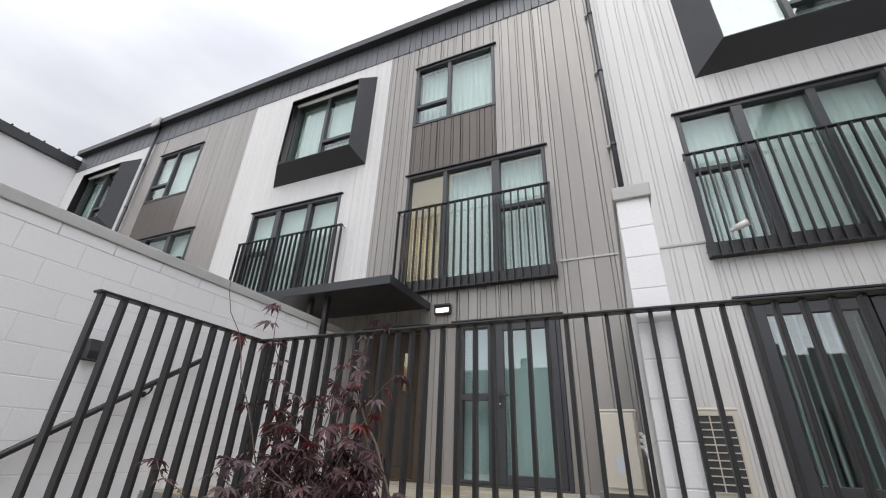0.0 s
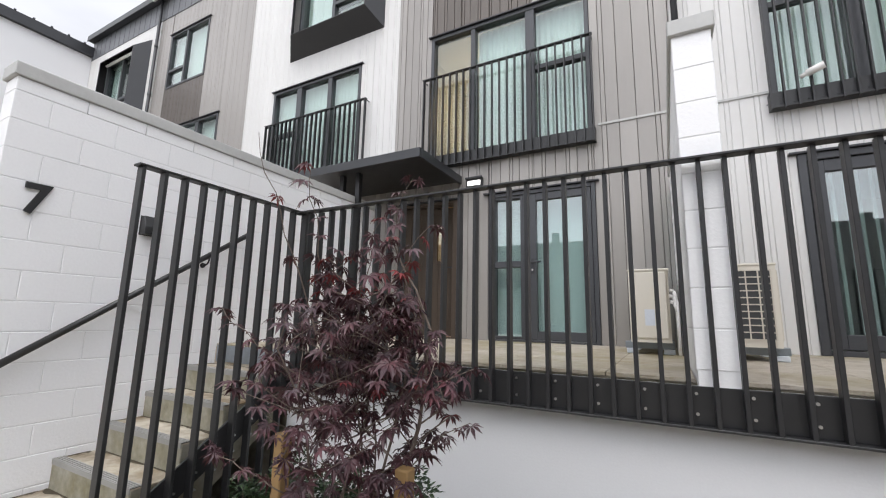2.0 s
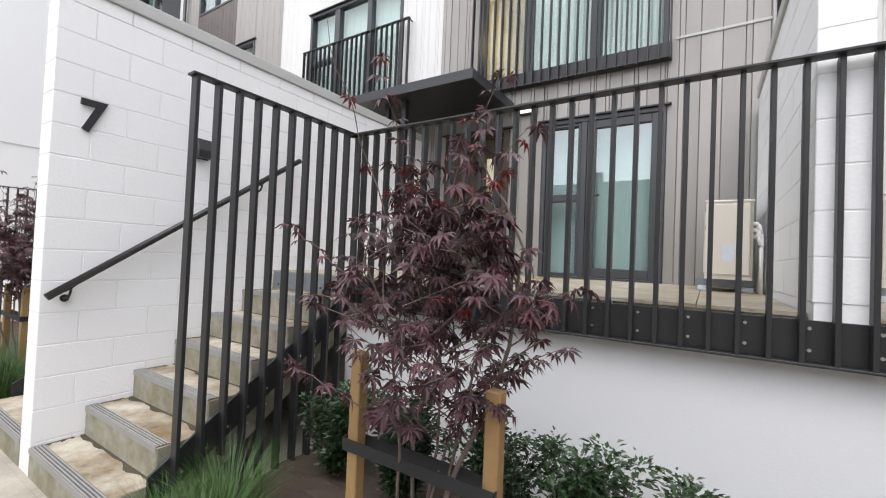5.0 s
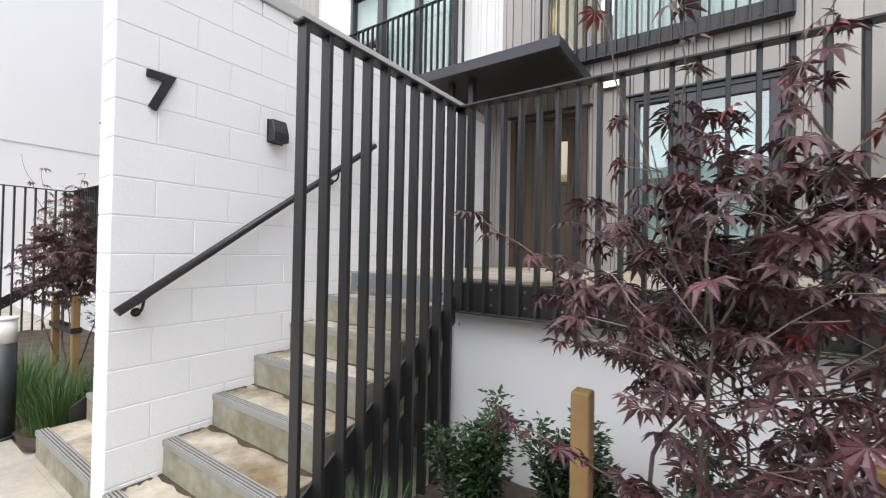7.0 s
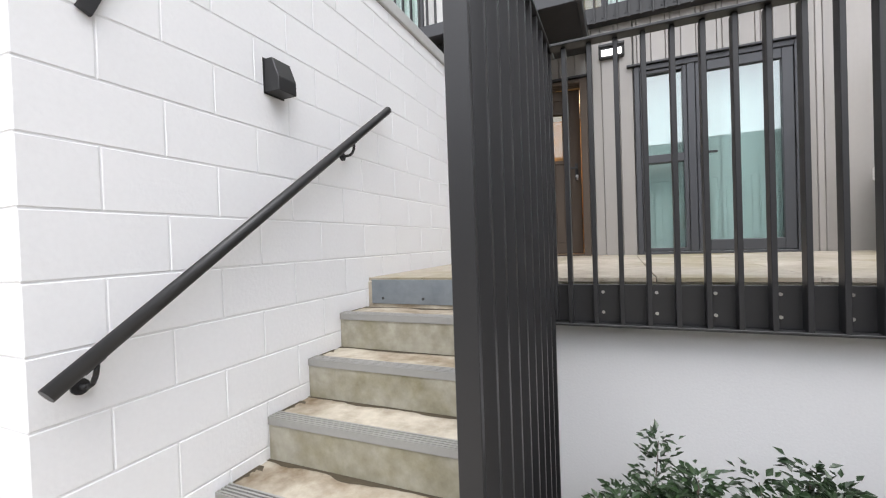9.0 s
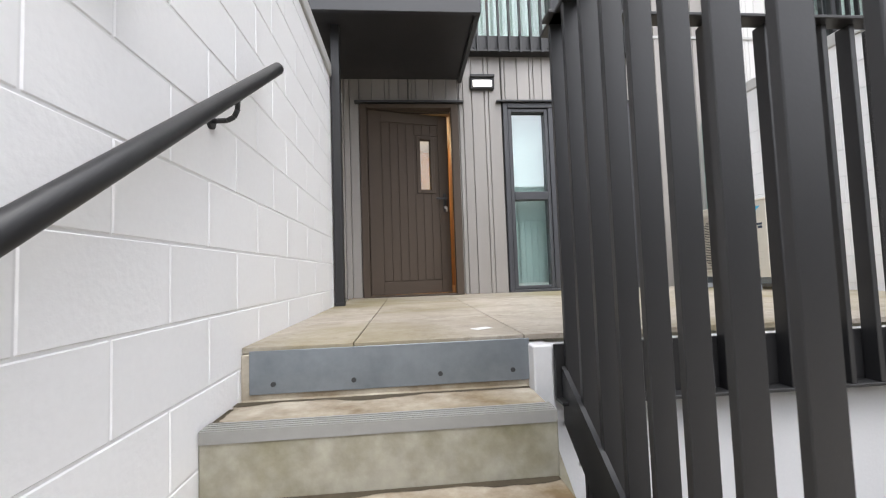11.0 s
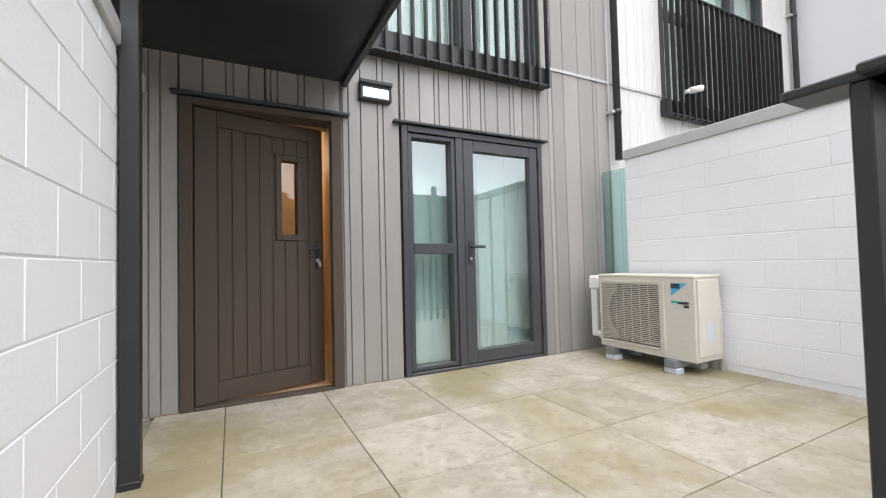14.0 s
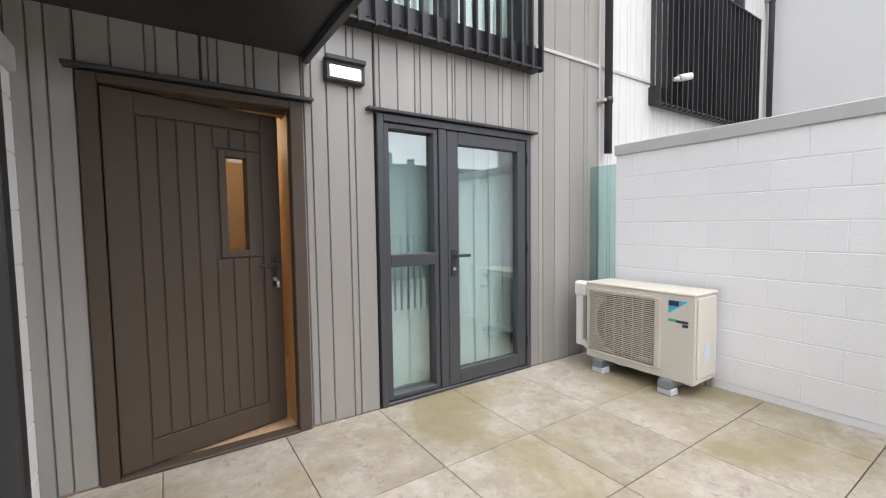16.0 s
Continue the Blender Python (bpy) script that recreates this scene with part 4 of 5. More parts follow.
# ---- heat pump outdoor units ----
def heat_pump(facing):
    """Built facing -y: width along x, front at y 0."""
    root = empty("heat_pump", 0, 0, 0, "ivory heat pump outdoor unit with round fan behind a wire grille", "heat pump", "heat pumps")
    W, D, Hh, zb = 0.88, 0.32, 0.63, 0.12
    bm = bmesh.new()
    fr = cells(0, W, zb, zb + Hh - 0.02, [(0.03, 0.60, zb + 0.05, zb + Hh - 0.07)])
    for a, b, c, d in fr:
        add_box(bm, a, b, 0.0, 0.03, c, d)
    add_box(bm, 0, 0.02, 0.03, D, zb, zb + Hh - 0.02)
    add_box(bm, W - 0.3, W, 0.03, D, zb, zb + Hh - 0.02)
    add_box(bm, 0, W, D - 0.02, D, zb, zb + Hh - 0.02)
    add_box(bm, 0, W, 0.0, D, zb - 0.015, zb + 0.001)
    inv(new("body", mesh_of("body", bm, M_ACBODY)), root)
    inv(boxes("lid", [(-0.008, W + 0.008, -0.008, D + 0.008, zb + Hh - 0.022, zb + Hh)], M_ACBODY, 0.007), root)
    inv(boxes("grille_frame", [(0.015, 0.03, -0.012, 0.01, zb + 0.04, zb + Hh - 0.06), (0.6, 0.645, -0.012, 0.01, zb + 0.04, zb + Hh - 0.06), (0.03, 0.6, -0.012, 0.01, zb + Hh - 0.075, zb + Hh - 0.05), (0.03, 0.6, -0.012, 0.01, zb + 0.03, zb + 0.05)], M_ACGRILL, 0.005), root)
    inv(boxes("wire_grille", [(0.03, 0.6, -0.009, -0.004, zb + 0.05 + 0.0155 * i, zb + 0.0572 + 0.0155 * i) for i in range(1, 33)] + [(x, x + 0.004, -0.005, 0.0, zb + 0.05, zb + Hh - 0.075) for x in (0.1, 0.18, 0.26, 0.34, 0.42, 0.5)], M_ACGRILL), root)
    bm = bmesh.new()
    add_box(bm, 0.03, 0.6, 0.2, 0.22, zb + 0.03, zb + Hh - 0.05)
    add_tube(bm, (0.33, 0.03, zb + 0.3), (0.33, 0.2, zb + 0.3), 0.255, n=32, caps=False)
    inv(new("coil", mesh_of("coil", bm, M_ACDARK)), root)
    bm = bmesh.new()
    for k in range(3):
        a0 = k * 2 * math.pi / 3
        pv = []
        for j in range(7):
            a = a0 + j * 0.22
            pv.append((bm.verts.new((0.33 + 0.05 * math.cos(a), 0.09, zb + 0.3 + 0.05 * math.sin(a))), bm.verts.new((0.33 + 0.23 * math.cos(a), 0.07 + 0.012 * j, zb + 0.3 + 0.23 * math.sin(a)))))
        for p, q in zip(pv, pv[1:]):
            bm.faces.new((p[0], q[0], q[1], p[1]))
    add_tube(bm, (0.33, 0.05, zb + 0.3), (0.33, 0.1, zb + 0.3), 0.055, n=20)
    inv(new("fan", mesh_of("fan", bm, M_ACDARK)), root)
    inv(boxes("panel_rib", [(0.66, 0.84, -0.0012, 0.001, zb + 0.08 + 0.055 * i, zb + 0.083 + 0.055 * i) for i in range(5)], M_ACGRILL), root)
    bm = bmesh.new()
    pts = [(0.70, zb + 0.57), (0.835, zb + 0.57), (0.70, zb + 0.47)]
    v = [bm.verts.new((x, -0.002, z)) for x, z in pts]
    bm.faces.new(v)
    inv(new("badge", mesh_of("badge", bm, M_BLUE)), root)
    inv(boxes("badge_dark", [(0.703, 0.775, -0.0045, -0.0035, zb + 0.53, zb + 0.566)], M_NAVY), root)
    inv(boxes("model_label", [(0.70, 0.755, -0.003, 0.0, zb + 0.415, zb + 0.435)], M_GREEN), root)
    inv(boxes("model_bar", [(0.757, 0.84, -0.003, 0.0, zb + 0.412, zb + 0.43), (0.80, 0.84, -0.003, 0.0, zb + 0.385, zb + 0.405)], M_NAVY), root)
    s = W
    inv(boxes("side_grip", [(s, s + 0.004, 0.1, 0.19, zb + 0.4, zb + 0.425), (s, s + 0.003, 0.05, 0.09, zb + 0.5, zb + 0.53)], M_ACGRILL, 0.001), root)
    inv(boxes("side_cover", [(s, s + 0.012, 0.03, 0.3, zb + 0.02, zb + Hh - 0.03)], M_ACBODY, 0.008), root)
    inv(boxes("rating_label", [(s + 0.012, s + 0.014, 0.12, 0.2, zb + 0.13, zb + 0.27)], M_LABEL), root)
    # coil guard at the other end
    inv(boxes("coil_back", [(-0.004, 0.0, 0.04, D - 0.04, zb + 0.04, zb + Hh - 0.06)], M_ACDARK), root)
    inv(boxes("coil_guard", [(-0.012, -0.004, 0.03, D - 0.03, zb + 0.04 + 0.053 * i, zb + 0.049 + 0.053 * i) for i in range(11)] + [(-0.012, -0.004, y, y + 0.009, zb + 0.04, zb + Hh - 0.06) for y in (0.03, 0.11, 0.19, 0.28)], M_ACGRILL), root)
    for x in (0.1, 0.66):
        inv(boxes("foot", [(x, x + 0.09, -0.06, D + 0.02, 0.045, 0.106)], M_GALV, 0.004), root)
        for y in (-0.05, D - 0.07):
            inv(boxes("foot_block", [(x - 0.01, x + 0.1, y, y + 0.09, 0.0, 0.045)], M_LABEL, 0.006), root)
    return root


hp = heat_pump(-1)
hp.matrix_basis = Matrix.Translation((3.455, -0.285, 0)) @ Matrix.Rotation(radians(-90), 4, "Z")
hp2 = copy_thing(hp, Matrix.Translation((4.5, -1.3, 0)) @ Matrix.Rotation(radians(90), 4, "Z"))
cnd = empty("pipe_cover", 3.5, -0.2, 0.2, "white plastic refrigerant pipe cover beside the heat pump", "pipe")
inv(boxes("duct", [(3.5, 3.56, -0.2, -0.13, 0.16, 0.66)], M_PLASTIC, 0.008), cnd)
inv(boxes("elbow", [(3.485, 3.575, -0.235, -0.115, 0.6, 0.735)], M_PLASTIC, 0.02), cnd)
inv(tubes("bend", [((3.53, -0.165, 0.2), (3.53, -0.3, 0.14), 0.03)], M_PLASTIC), cnd)
hoses = empty("pipe_bundle", 3.74, -1.2, 0.4, "white insulated refrigerant hoses at the heat pump's side", "pipe")
for i in range(3):
    z = 0.56 - 0.05 * i
    inv(tubes("hose", [((3.77, -1.13, z), (3.81, -1.135, z - 0.01), 0.015), ((3.81, -1.135, z - 0.01), (3.83, -1.13, z - 0.09), 0.015), ((3.83, -1.13, z - 0.09), (3.83, -1.13 + 0.033 * i, 0.0), 0.015)], M_PLASTIC), hoses)

# ---- ground, garden ----
ground = tagged(boxes("ground", [(-400, 400, -400, 400, GZ - 0.5, GZ - 0.03)], M_PATH), "pale concrete ground", "ground", kind="structure")
tagged(boxes("path", [(-30, 30, -9, -4.42, GZ - 0.03, GZ), (-1.35, 1.13, -4.42, -2.7, GZ - 0.03, GZ - 0.002)], M_PATH, 0.002), "pale stained concrete path", "path", kind="structure")


def mulch(x0, x1):
    bm = bmesh.new()
    n, m = 46, 24
    g = [[bm.verts.new((x0 + (x1 - x0) * i / n, -4.42 + 1.64 * j / m, GZ + 0.02 + 0.035 * noise.noise(Vector((i * 0.5 + x0, j * 0.5, 0))) + 0.02 * random.random())) for j in range(m + 1)] for i in range(n + 1)]
    for i in range(n):
        for j in range(m):
            bm.faces.new((g[i][j], g[i + 1][j], g[i + 1][j + 1], g[i][j + 1]))
    tagged(new("garden_bed", mesh_of("garden_bed", bm, M_MULCH)), "dark bark mulch garden bed", "garden bed", kind="structure")


mulch(1.12, 6.7)
mulch(-6.8, -1.32)


def palm_leaf(size, lobes=7, material=None):
    """A palmate leaf with pointed, drooping lobes; stalk at the origin."""
    bm = bmesh.new()
    for k in range(lobes):
        a = (k - (lobes - 1) / 2) * 0.62
        ln = size * (1.0 - 0.13 * abs(k - (lobes - 1) / 2))
        w = ln * 0.13
        d, s = Vector((math.cos(a), math.sin(a), 0)), Vector((-math.sin(a), math.cos(a), 0))
        p = [Vector((0, 0, 0)), d * ln * 0.5 + s * w + Vector((0, 0, 0.04 * ln)), d * ln + Vector((0, 0, -0.28 * ln)), d * ln * 0.5 - s * w + Vector((0, 0, 0.04 * ln)), d * ln * 0.5 + Vector((0, 0, -0.03 * ln))]
        v = [bm.verts.new(q) for q in p]
        bm.faces.new((v[0], v[4], v[1]))
        bm.faces.new((v[1], v[4], v[2]))
        bm.faces.new((v[0], v[3], v[4]))
        bm.faces.new((v[3], v[2], v[4]))
    return bm


def inside(p, c):
    """Within the crown: widest a little below its middle, narrow at the top."""
    w, prof = 0.0, ((-0.5, 0.12), (-0.32, 0.34), (-0.1, 0.5), (0.1, 0.52), (0.24, 0.38), (0.45, 0.27), (0.65, 0.19), (0.85, 0.12), (1.0, 0.05))
    for (za, wa), (zb, wb) in zip(prof, prof[1:]):
        if za <= p.z < zb:
            w = wa + (wb - wa) * (p.z - za) / (zb - za)
    return math.hypot(p.x - c[0] - 0.02, (p.y - c[1] + 0.05) * 1.3) < w


def grow(bm, a, d, length, r, rnd, tips, depth, c, up=0.12):
    """One limb in short bent pieces; side limbs and leaf places along it."""
    n = max(3, int(length / 0.09))
    p, q = Vector(a), Vector(d).normalized()
    for i in range(n):
        q = (q + Vector((rnd.uniform(-0.16, 0.16), rnd.uniform(-0.16, 0.16), up + rnd.uniform(-0.1, 0.1)))).normalized()
        e = p + q * (length / n)
        if depth and not inside(e, c):
            break
        if not inside(e, c) and e.z > -0.45:
            q = (q + Vector((c[0] - e.x, c[1] - e.y, 0)) * 1.5).normalized()
            e = p + q * (length / n)
        r1 = max(0.0016, r * (1 - 0.75 * (i + 1) / n))
        add_tube(bm, p, e, max(0.0016, r * (1 - 0.75 * i / n)), r1, n=6 if r > 0.006 else 4, caps=False)
        p = e
        f = (i + 1) / n
        if f > 0.28 and depth < 3:
            for s in range(2 if depth == 0 else 1):
                ang = rnd.uniform(0, 6.283)
                side = Vector((math.cos(ang), math.sin(ang), rnd.uniform(-0.1, 0.5)))
                if rnd.random() < (0.9 if depth == 0 else 0.6):
                    grow(bm, p, q * 0.4 + side, length * rnd.uniform(0.2, 0.36) if depth == 0 else length * rnd.uniform(0.3, 0.5), max(0.002, r1 * 0.5), rnd, tips, depth + 1, c, 0.02)
        if depth >= 1:
            tips.append((p.copy(), q.copy()))
    tips.append((p.copy(), q.copy()))


def maple(bx, by, seed, stems, cut, limit):
    rnd = random.Random(seed)
    root = empty("japanese_maple", bx, by, GZ, "young burgundy-leaved maple tied between two stakes in a garden bed", "tree", "maples")
    bm = bmesh.new()
    tips, sure = [], []
    for dx, dy, dz, ln, r in stems:
        grow(bm, (bx + dx * 0.03, by + dy * 0.03, GZ), (dx * 0.22, dy * 0.22, 1), ln, r, rnd, tips, 0, (bx, by))
    # long thin leaders: reach of the tip, height of the foot, first leafy piece
    for ex, ey, ez, ez0, first in ((-0.3, -0.34, 1.04, 0.0, 2), (-0.08, -0.24, 0.9, 0.0, 2), (0.27, 0.0, 0.86, 0.05, 3), (0.2, -0.12, 0.66, 0.0, 3), (-0.62, -0.2, 0.3, -0.1, 4), (0.58, -0.05, 0.1, -0.2, 4), (-0.5, -0.3, -0.25, -0.5, 5), (0.5, 0.1, -0.12, -0.4, 5), (0.42, -0.1, 0.62, 0.1, 5)):
        p0, p1 = Vector((bx - 0.04, by - 0.06, ez0)), Vector((bx + ex, by + ey, ez))
        p0.x = bx + ex * 0.12
        for k in range(12):
            u, v = p0.lerp(p1, k / 12), p0.lerp(p1, (k + 1) / 12)
            wob = Vector((0.012 * math.sin(k * 1.7), 0.01 * math.cos(k * 2.1), 0))
            wob2 = Vector((0.012 * math.sin((k + 1) * 1.7), 0.01 * math.cos((k + 1) * 2.1), 0))
            add_tube(bm, u + wob, v + wob2, 0.0036 - 0.0002 * k, n=5, caps=False)
            if k >= first and (ex > -0.1 or abs(ex) > 0.4 or k in (3, 5, 8)):
                sure += [(v + wob2, Vector((0, 0, 1)))] * (2 if k % 2 else 1)
    inv(new("trunk", mesh_of("trunk", bm, M_BARK)), root)
    tips = [t for t in tips if t[0].z > cut]
    rnd.shuffle(tips)
    tips = sure + tips[:limit]
    leaves = []
    kinds = []
    for s in (0.064, 0.076, 0.052):
        kinds.append(mesh_of("leaf", palm_leaf(s), M_LEAF))
    red = mesh_of("leaf_red", palm_leaf(0.058), M_LEAFR)
    rest = bmesh.new()
    for i, (p, q) in enumerate(tips):
        ang = rnd.uniform(0, 6.283)
        m = Matrix.Translation(p + Vector((0.02 * math.cos(ang), 0.02 * math.sin(ang), -0.005))) @ Euler((rnd.uniform(-0.5, 0.5), rnd.uniform(0.0, 0.95), ang)).to_matrix().to_4x4()
        k = red if (p.z > 0.35 and rnd.random() < 0.28) or rnd.random() < 0.06 else kinds[rnd.randrange(3)]
        if i < 290 and seed == 3:
            leaves.append((k, m))
        elif k is not red:
            n0 = len(rest.verts)
            rest.from_mesh(k)
            rest.verts.ensure_lookup_table()
            for v in rest.verts[n0:]:
                v.co = m @ v.co
    inv(tagged(new("foliage", mesh_of("foliage", rest, M_LEAF)), kind="stuff"), root)
    for k, m in leaves:
        o = new("leaf", k)
        o.matrix_basis = m
        inv(o, root)
    return root


STEMS = [(-0.5, 0.3, 1, 1.75, 0.011), (0.3, -0.1, 1, 2.0, 0.013), (0.9, 0.3, 1, 1.75, 0.010), (-1.1, -0.2, 1, 1.6, 0.009), (0.1, 0.7, 1, 1.7, 0.009), (1.2, -0.5, 1, 1.5, 0.008)]
maple(2.55, -3.86, 3, STEMS, -0.45, 880)
maple(-2.72, -3.86, 4, STEMS, -0.62, 1000)


def stake(x, y, top):
    bm = bmesh.new()
    add_box(bm, x - 0.028, x + 0.028, y - 0.028, y + 0.028, GZ - 0.1, top, 0.005)
    tagged(new("tree_stake", mesh_of("tree_stake", bm, M_STAKE)), "square treated pine tree stake in the mulch", "stake", "tree stakes")


for x, z in ((2.235, -0.235), (2.87, -0.27), (-2.43, -0.3), (-3.06, -0.3)):
    stake(x, -3.9, z)
for x0, x1 in ((2.23, 2.86), (-3.06, -2.43)):
    bm = bmesh.new()
    add_box(bm, x0 - 0.035, x1 + 0.035, -3.862, -3.858, -0.645, -0.595)
    add_box(bm, x0 - 0.035, x1 + 0.035, -3.942, -3.938, -0.645, -0.595)
    for x in (x0 - 0.037, x1 + 0.033):
        add_box(bm, x, x + 0.004, -3.942, -3.858, -0.645, -0.595)
    for v in bm.verts:
        v.co.z += -0.13 * math.sin(math.pi * min(1, max(0, (v.co.x - x0) / (x1 - x0))))
    tagged(new("tree_tie", mesh_of("tree_tie", bm, M_STRAP)), "black webbing tie between the stakes", "strap")


def shrub(x, y, h, w, seed, n=4000):
    rnd = random.Random(seed)
    root = empty("shrub", x, y, GZ, "small dark green glossy-leaved shrub against the rendered wall", "shrub", "shrubs")
    tb, lb = bmesh.new(), bmesh.new()
    for s in range(16):
        a, t = rnd.uniform(0, 6.283), rnd.uniform(0.05, 0.42)
        p = Vector((x, y, GZ))
        q = Vector((math.cos(a) * t, math.sin(a) * t, 1)).normalized()
        L = h * rnd.uniform(0.6, 1.05)
        k = 9
        for i in range(k):
            q = (q + Vector((rnd.uniform(-0.14, 0.14), rnd.uniform(-0.14, 0.14), 0.03))).normalized()
            e = p + q * (L / k)
            e.x = x + max(-w / 2, min(w / 2, e.x - x))
            e.y = min(-2.86, e.y)
            add_tube(tb, p, e, 0.005 - 0.0004 * i, n=4, caps=False)
            p = e
            for _ in range(max(1, int(n / 16 / k * 1.4))):
                if i < 1:
                    continue
                b = rnd.uniform(0, 6.283)
                off = Vector((math.cos(b), math.sin(b), rnd.uniform(-0.2, 0.6))) * rnd.uniform(0.01, 0.075)
                ln = rnd.uniform(0.028, 0.045)
                m = Matrix.Translation(p + off) @ Euler((rnd.uniform(-0.7, 0.7), rnd.uniform(-0.9, 0.3), b)).to_matrix().to_4x4()
                v = [lb.verts.new(m @ Vector(c)) for c in ((0, 0, 0), (ln * 0.4, ln * 0.26, 0.004), (ln, 0, -0.004), (ln * 0.4, -ln * 0.26, 0.004), (ln * 0.45, 0, -0.003))]
                for tr in ((0, 4, 1), (1, 4, 2), (2, 4, 3), (3, 4, 0)):
                    lb.faces.new([v[c] for c in tr])
    inv(new("stem", mesh_of("stem", tb, M_BARK)), root)
    inv(tagged(new("foliage", mesh_of("foliage", lb, M_SHRUB)), kind="stuff"), root)


for i, (x, y, h, w) in enumerate([(1.53, -3.3, 0.66, 0.27), (2.02, -3.28, 0.64, 0.36), (2.62, -3.3, 0.68, 0.5), (3.05, -3.3, 0.66, 0.42), (3.5, -3.35, 0.58, 0.5), (4.0, -3.3, 0.55, 0.5), (-1.9, -3.3, 0.75, 0.4), (-2.6, -3.3, 0.7, 0.5), (-2.2, -3.2, 0.85, 0.5), (-3.2, -3.3, 0.8, 0.5)]):
    shrub(x, y, h, w, 20 + i)


def grass(x, y, r, h, seed, n=380):
    rnd = random.Random(seed)
    bm = bmesh.new()
    for i in range(n):
        a, d = rnd.uniform(0, 6.283), r * math.sqrt(rnd.random()) * 0.5
        b = Vector((x + d * math.cos(a), y + d * math.sin(a), GZ + 0.01))
        o = Vector((math.cos(a), math.sin(a), 0))
        s = Vector((-o.y, o.x, 0)) * rnd.uniform(0.002, 0.0035)
        L, lean = h * rnd.uniform(0.6, 1.1), rnd.uniform(0.15, 0.75)
        rows = []
        for j in range(5):
            f = j / 4
            c = b + o * (lean * L * f * f) + Vector((0, 0, L * (f - 0.35 * lean * f * f)))
            rows.append((bm.verts.new(c - s * (1 - f * 0.9)), bm.verts.new(c + s * (1 - f * 0.9))))
        for p, q in zip(rows, rows[1:]):
            bm.faces.new((p[0], p[1], q[1], q[0]))
    tagged(new("grass_clump", mesh_of("grass_clump", bm, M_GRASS)), "clump of green strappy ornamental grass", "grass", "grass clumps", "stuff")


for i, (x, y, r, h) in enumerate([(1.4, -3.95, 0.34, 0.42), (1.62, -4.2, 0.34, 0.36), (1.3, -4.2, 0.25, 0.3), (-1.75, -3.9, 0.5, 0.5), (-2.1, -4.1, 0.5, 0.5), (-1.7, -4.2, 0.4, 0.42), (-2.6, -4.2, 0.5, 0.5), (-3.2, -4.1, 0.5, 0.5), (-1.6, -3.5, 0.4, 0.5)]):
    grass(x, y, r, h, 60 + i)

# bollard lamp
bo = empty("bollard_light", -1.83, -4.46, GZ, "charcoal bollard light with a white top", "lamp")
inv(tubes("post", [((-1.83, -4.46, GZ), (-1.83, -4.46, -0.56), 0.075)], M_DARK, n=24), bo)
inv(tubes("diffuser", [((-1.83, -4.46, -0.56), (-1.83, -4.46, -0.39), 0.073)], M_PLASTIC, n=24), bo)
inv(tubes("cap", [((-1.83, -4.46, -0.39), (-1.83, -4.46, -0.372), 0.078)], M_PLASTIC, n=24), bo)
inv(tubes("base_flange", [((-1.83, -4.46, GZ), (-1.83, -4.46, GZ + 0.02), 0.1)], M_DARK, n=24), bo)

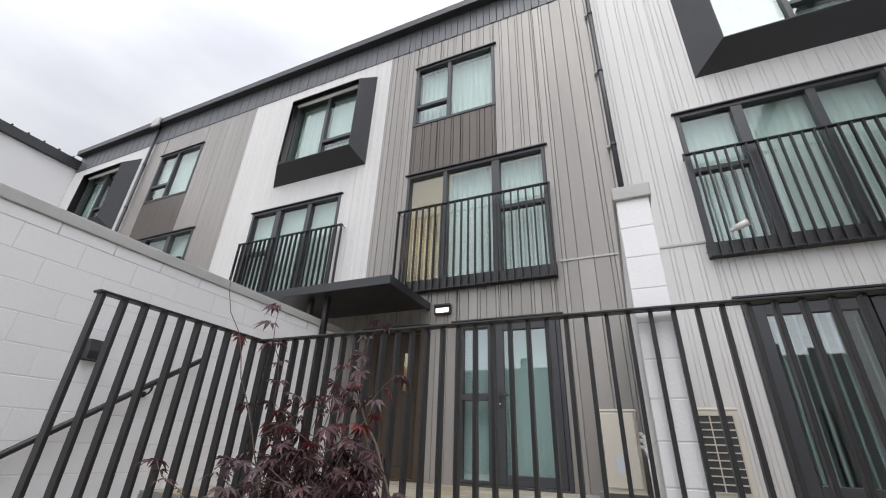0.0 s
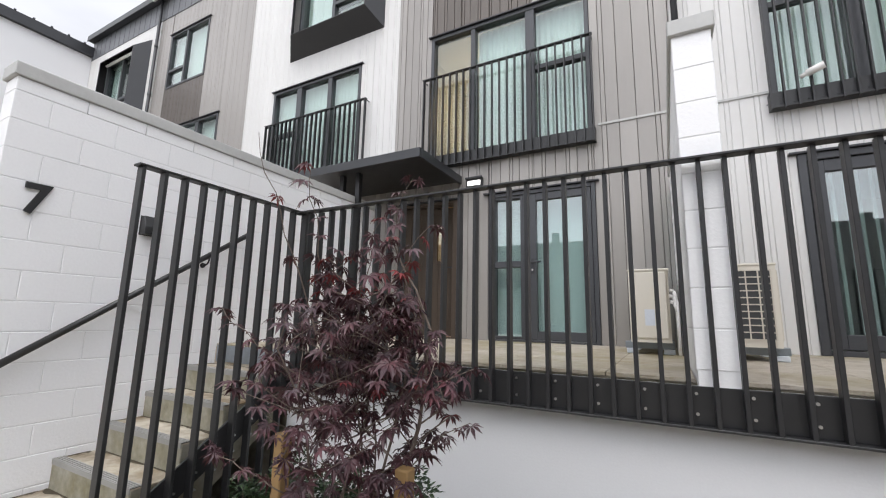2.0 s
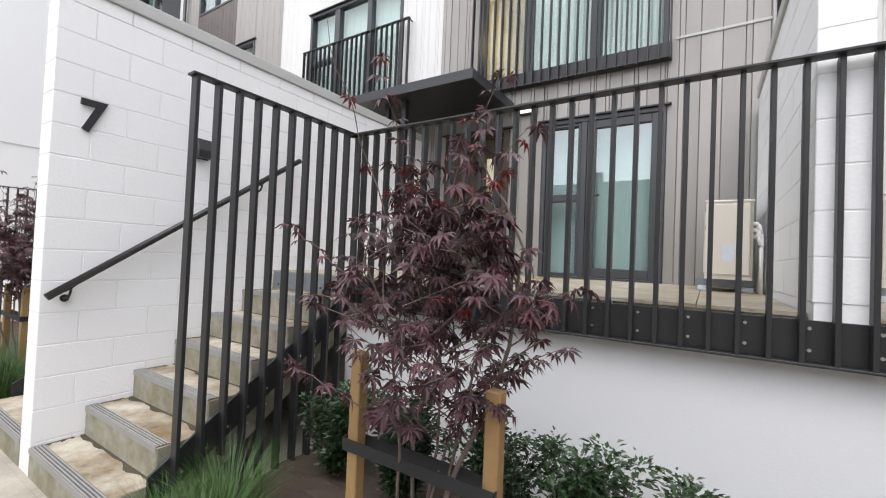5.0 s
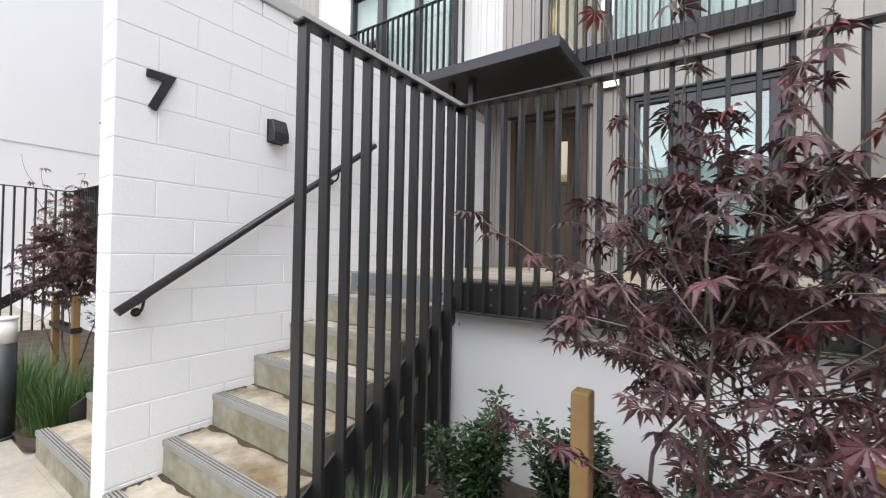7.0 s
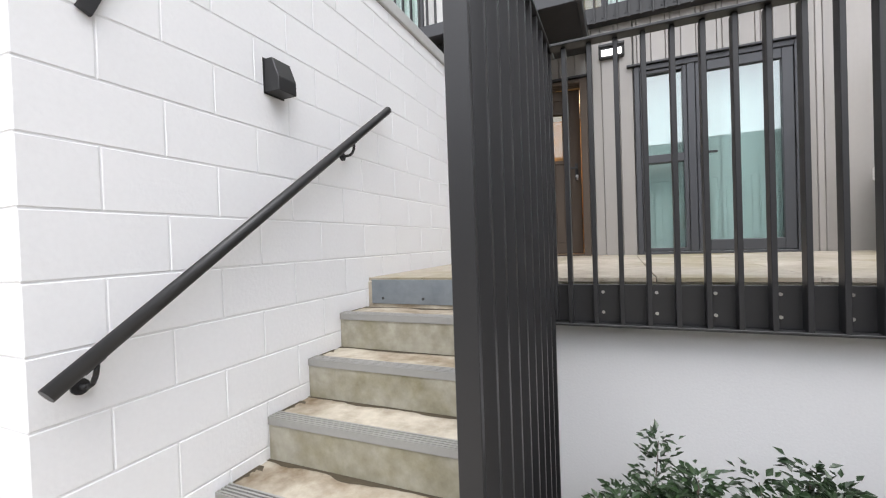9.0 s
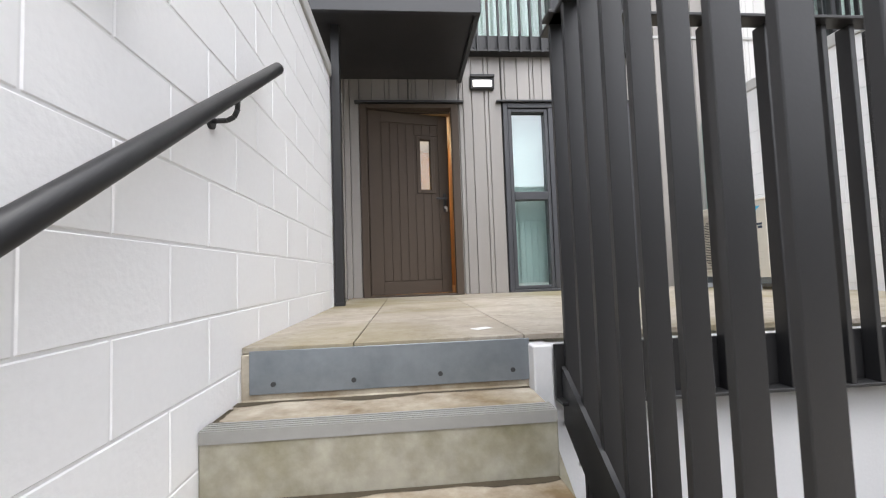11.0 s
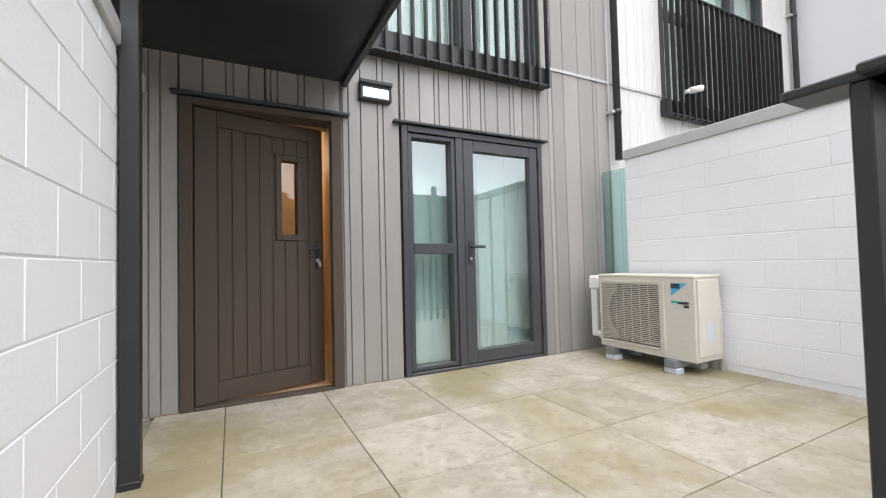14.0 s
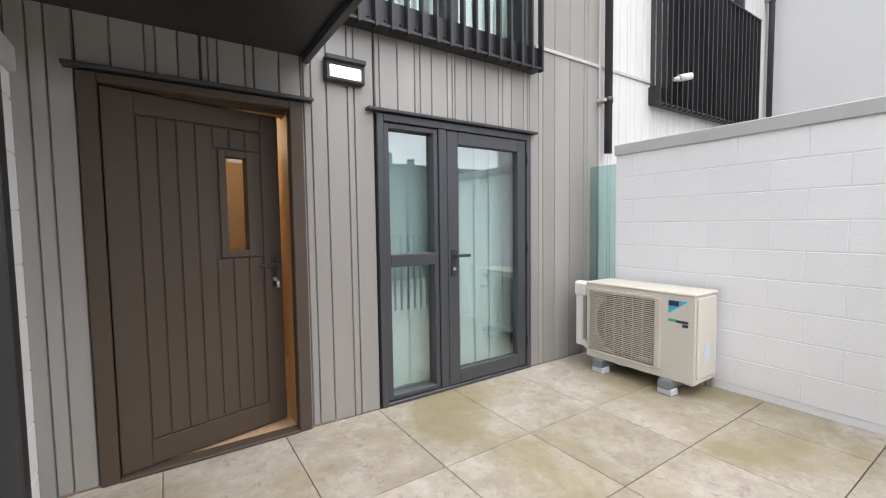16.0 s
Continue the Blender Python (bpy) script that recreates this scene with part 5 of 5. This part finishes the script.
# ---- closing buildings ----
def end_block(name, xa, xb, label, y0=-14):
    root = tagged(boxes(name, [(xa, xb, y0, 0.2, GZ, 8.22)], M_RENDER), label, "building", kind="structure")
    xs_ = xb if xb < 0 else xa
    sg = 1 if xb < 0 else -1
    tagged(boxes("eaves", [(min(xa, xs_ + sg * 0.12), max(xb, xs_ + sg * 0.12), y0, 0.2, 8.22, 8.53)] + [(xs_ + sg * 0.12 - 0.02, xs_ + sg * 0.12 + 0.02, 0.1 - 0.4 * i, 0.15 - 0.4 * i, 8.53, 8.57) for i in range(int((0.2 - y0) / 0.4))], M_DARK, 0.004), "dark metal eaves of a white end building", "eaves", kind="structure")
    return xs_, sg


xs_, sg = end_block("building_west", -16, -11.93, "white rendered end wall of the neighbouring building")
tagged(boxes("band", [(-11.93, -11.915, -14, 0.0, 2.70, 2.73)], M_COPING), "thin band along the white end wall", "trim", kind="structure")
end_block("building_east", 7.99, 12, "white rendered end wall of the neighbouring building", -6)
far = tagged(boxes("building_south", [(-30, -4, -18, -14.5, GZ, 3.6), (-4, 4, -18, -14.0, GZ, 3.9), (4, 30, -18, -14.3, GZ, 4.05)], M_FARB), "low dark clad houses across the lane", "building", kind="structure")
chim = tagged(boxes("chimney", [(-1.0, -0.7, -15, -14.7, 3.9, 4.5), (1.6, 1.75, -15, -14.8, 3.9, 4.4), (9.1, 9.3, -15, -14.8, 4.05, 4.6), (10.2, 10.5, -15, -14.8, 4.05, 4.4)], M_FARB), "small dark roof vents", "vent", kind="structure")

# ---- boards, blocks and tiles ----
BM_ = {}
rest = {}
for x, z, w, h, m, near in BOARDS:
    if near:
        k = (round(w, 3), round(h, 3), m.name)
        if k not in BM_:
            BM_[k] = mesh_of("board", board_mesh(w, h, *((0.0005, 0.006) if m is M_WHITE else ())), m)
        o = new("board", BM_[k])
        o.location = (x, 0.0, z)
        o.parent = wall_north_white if m is M_WHITE else wall_north
    else:
        bm = rest.setdefault(m.name, (bmesh.new(), m))[0]
        t = board_mesh(w, h, *((0.0005, 0.006) if m is M_WHITE else ()))
        tm = bpy.data.meshes.new("t")
        t.to_mesh(tm)
        t.free()
        n0 = len(bm.verts)
        bm.from_mesh(tm)
        bm.verts.ensure_lookup_table()
        for v in bm.verts[n0:]:
            v.co += Vector((x, 0, z))
        bpy.data.meshes.remove(tm)
for nm, (bm, m) in rest.items():
    o = tagged(new("boards", mesh_of("boards", bm, m)), kind="stuff")
    o.parent = wall_north_white if m is M_WHITE else wall_north
for nm, me, p, parent in LATE:
    o = new(nm, me)
    o.location = p
    o.parent = parent
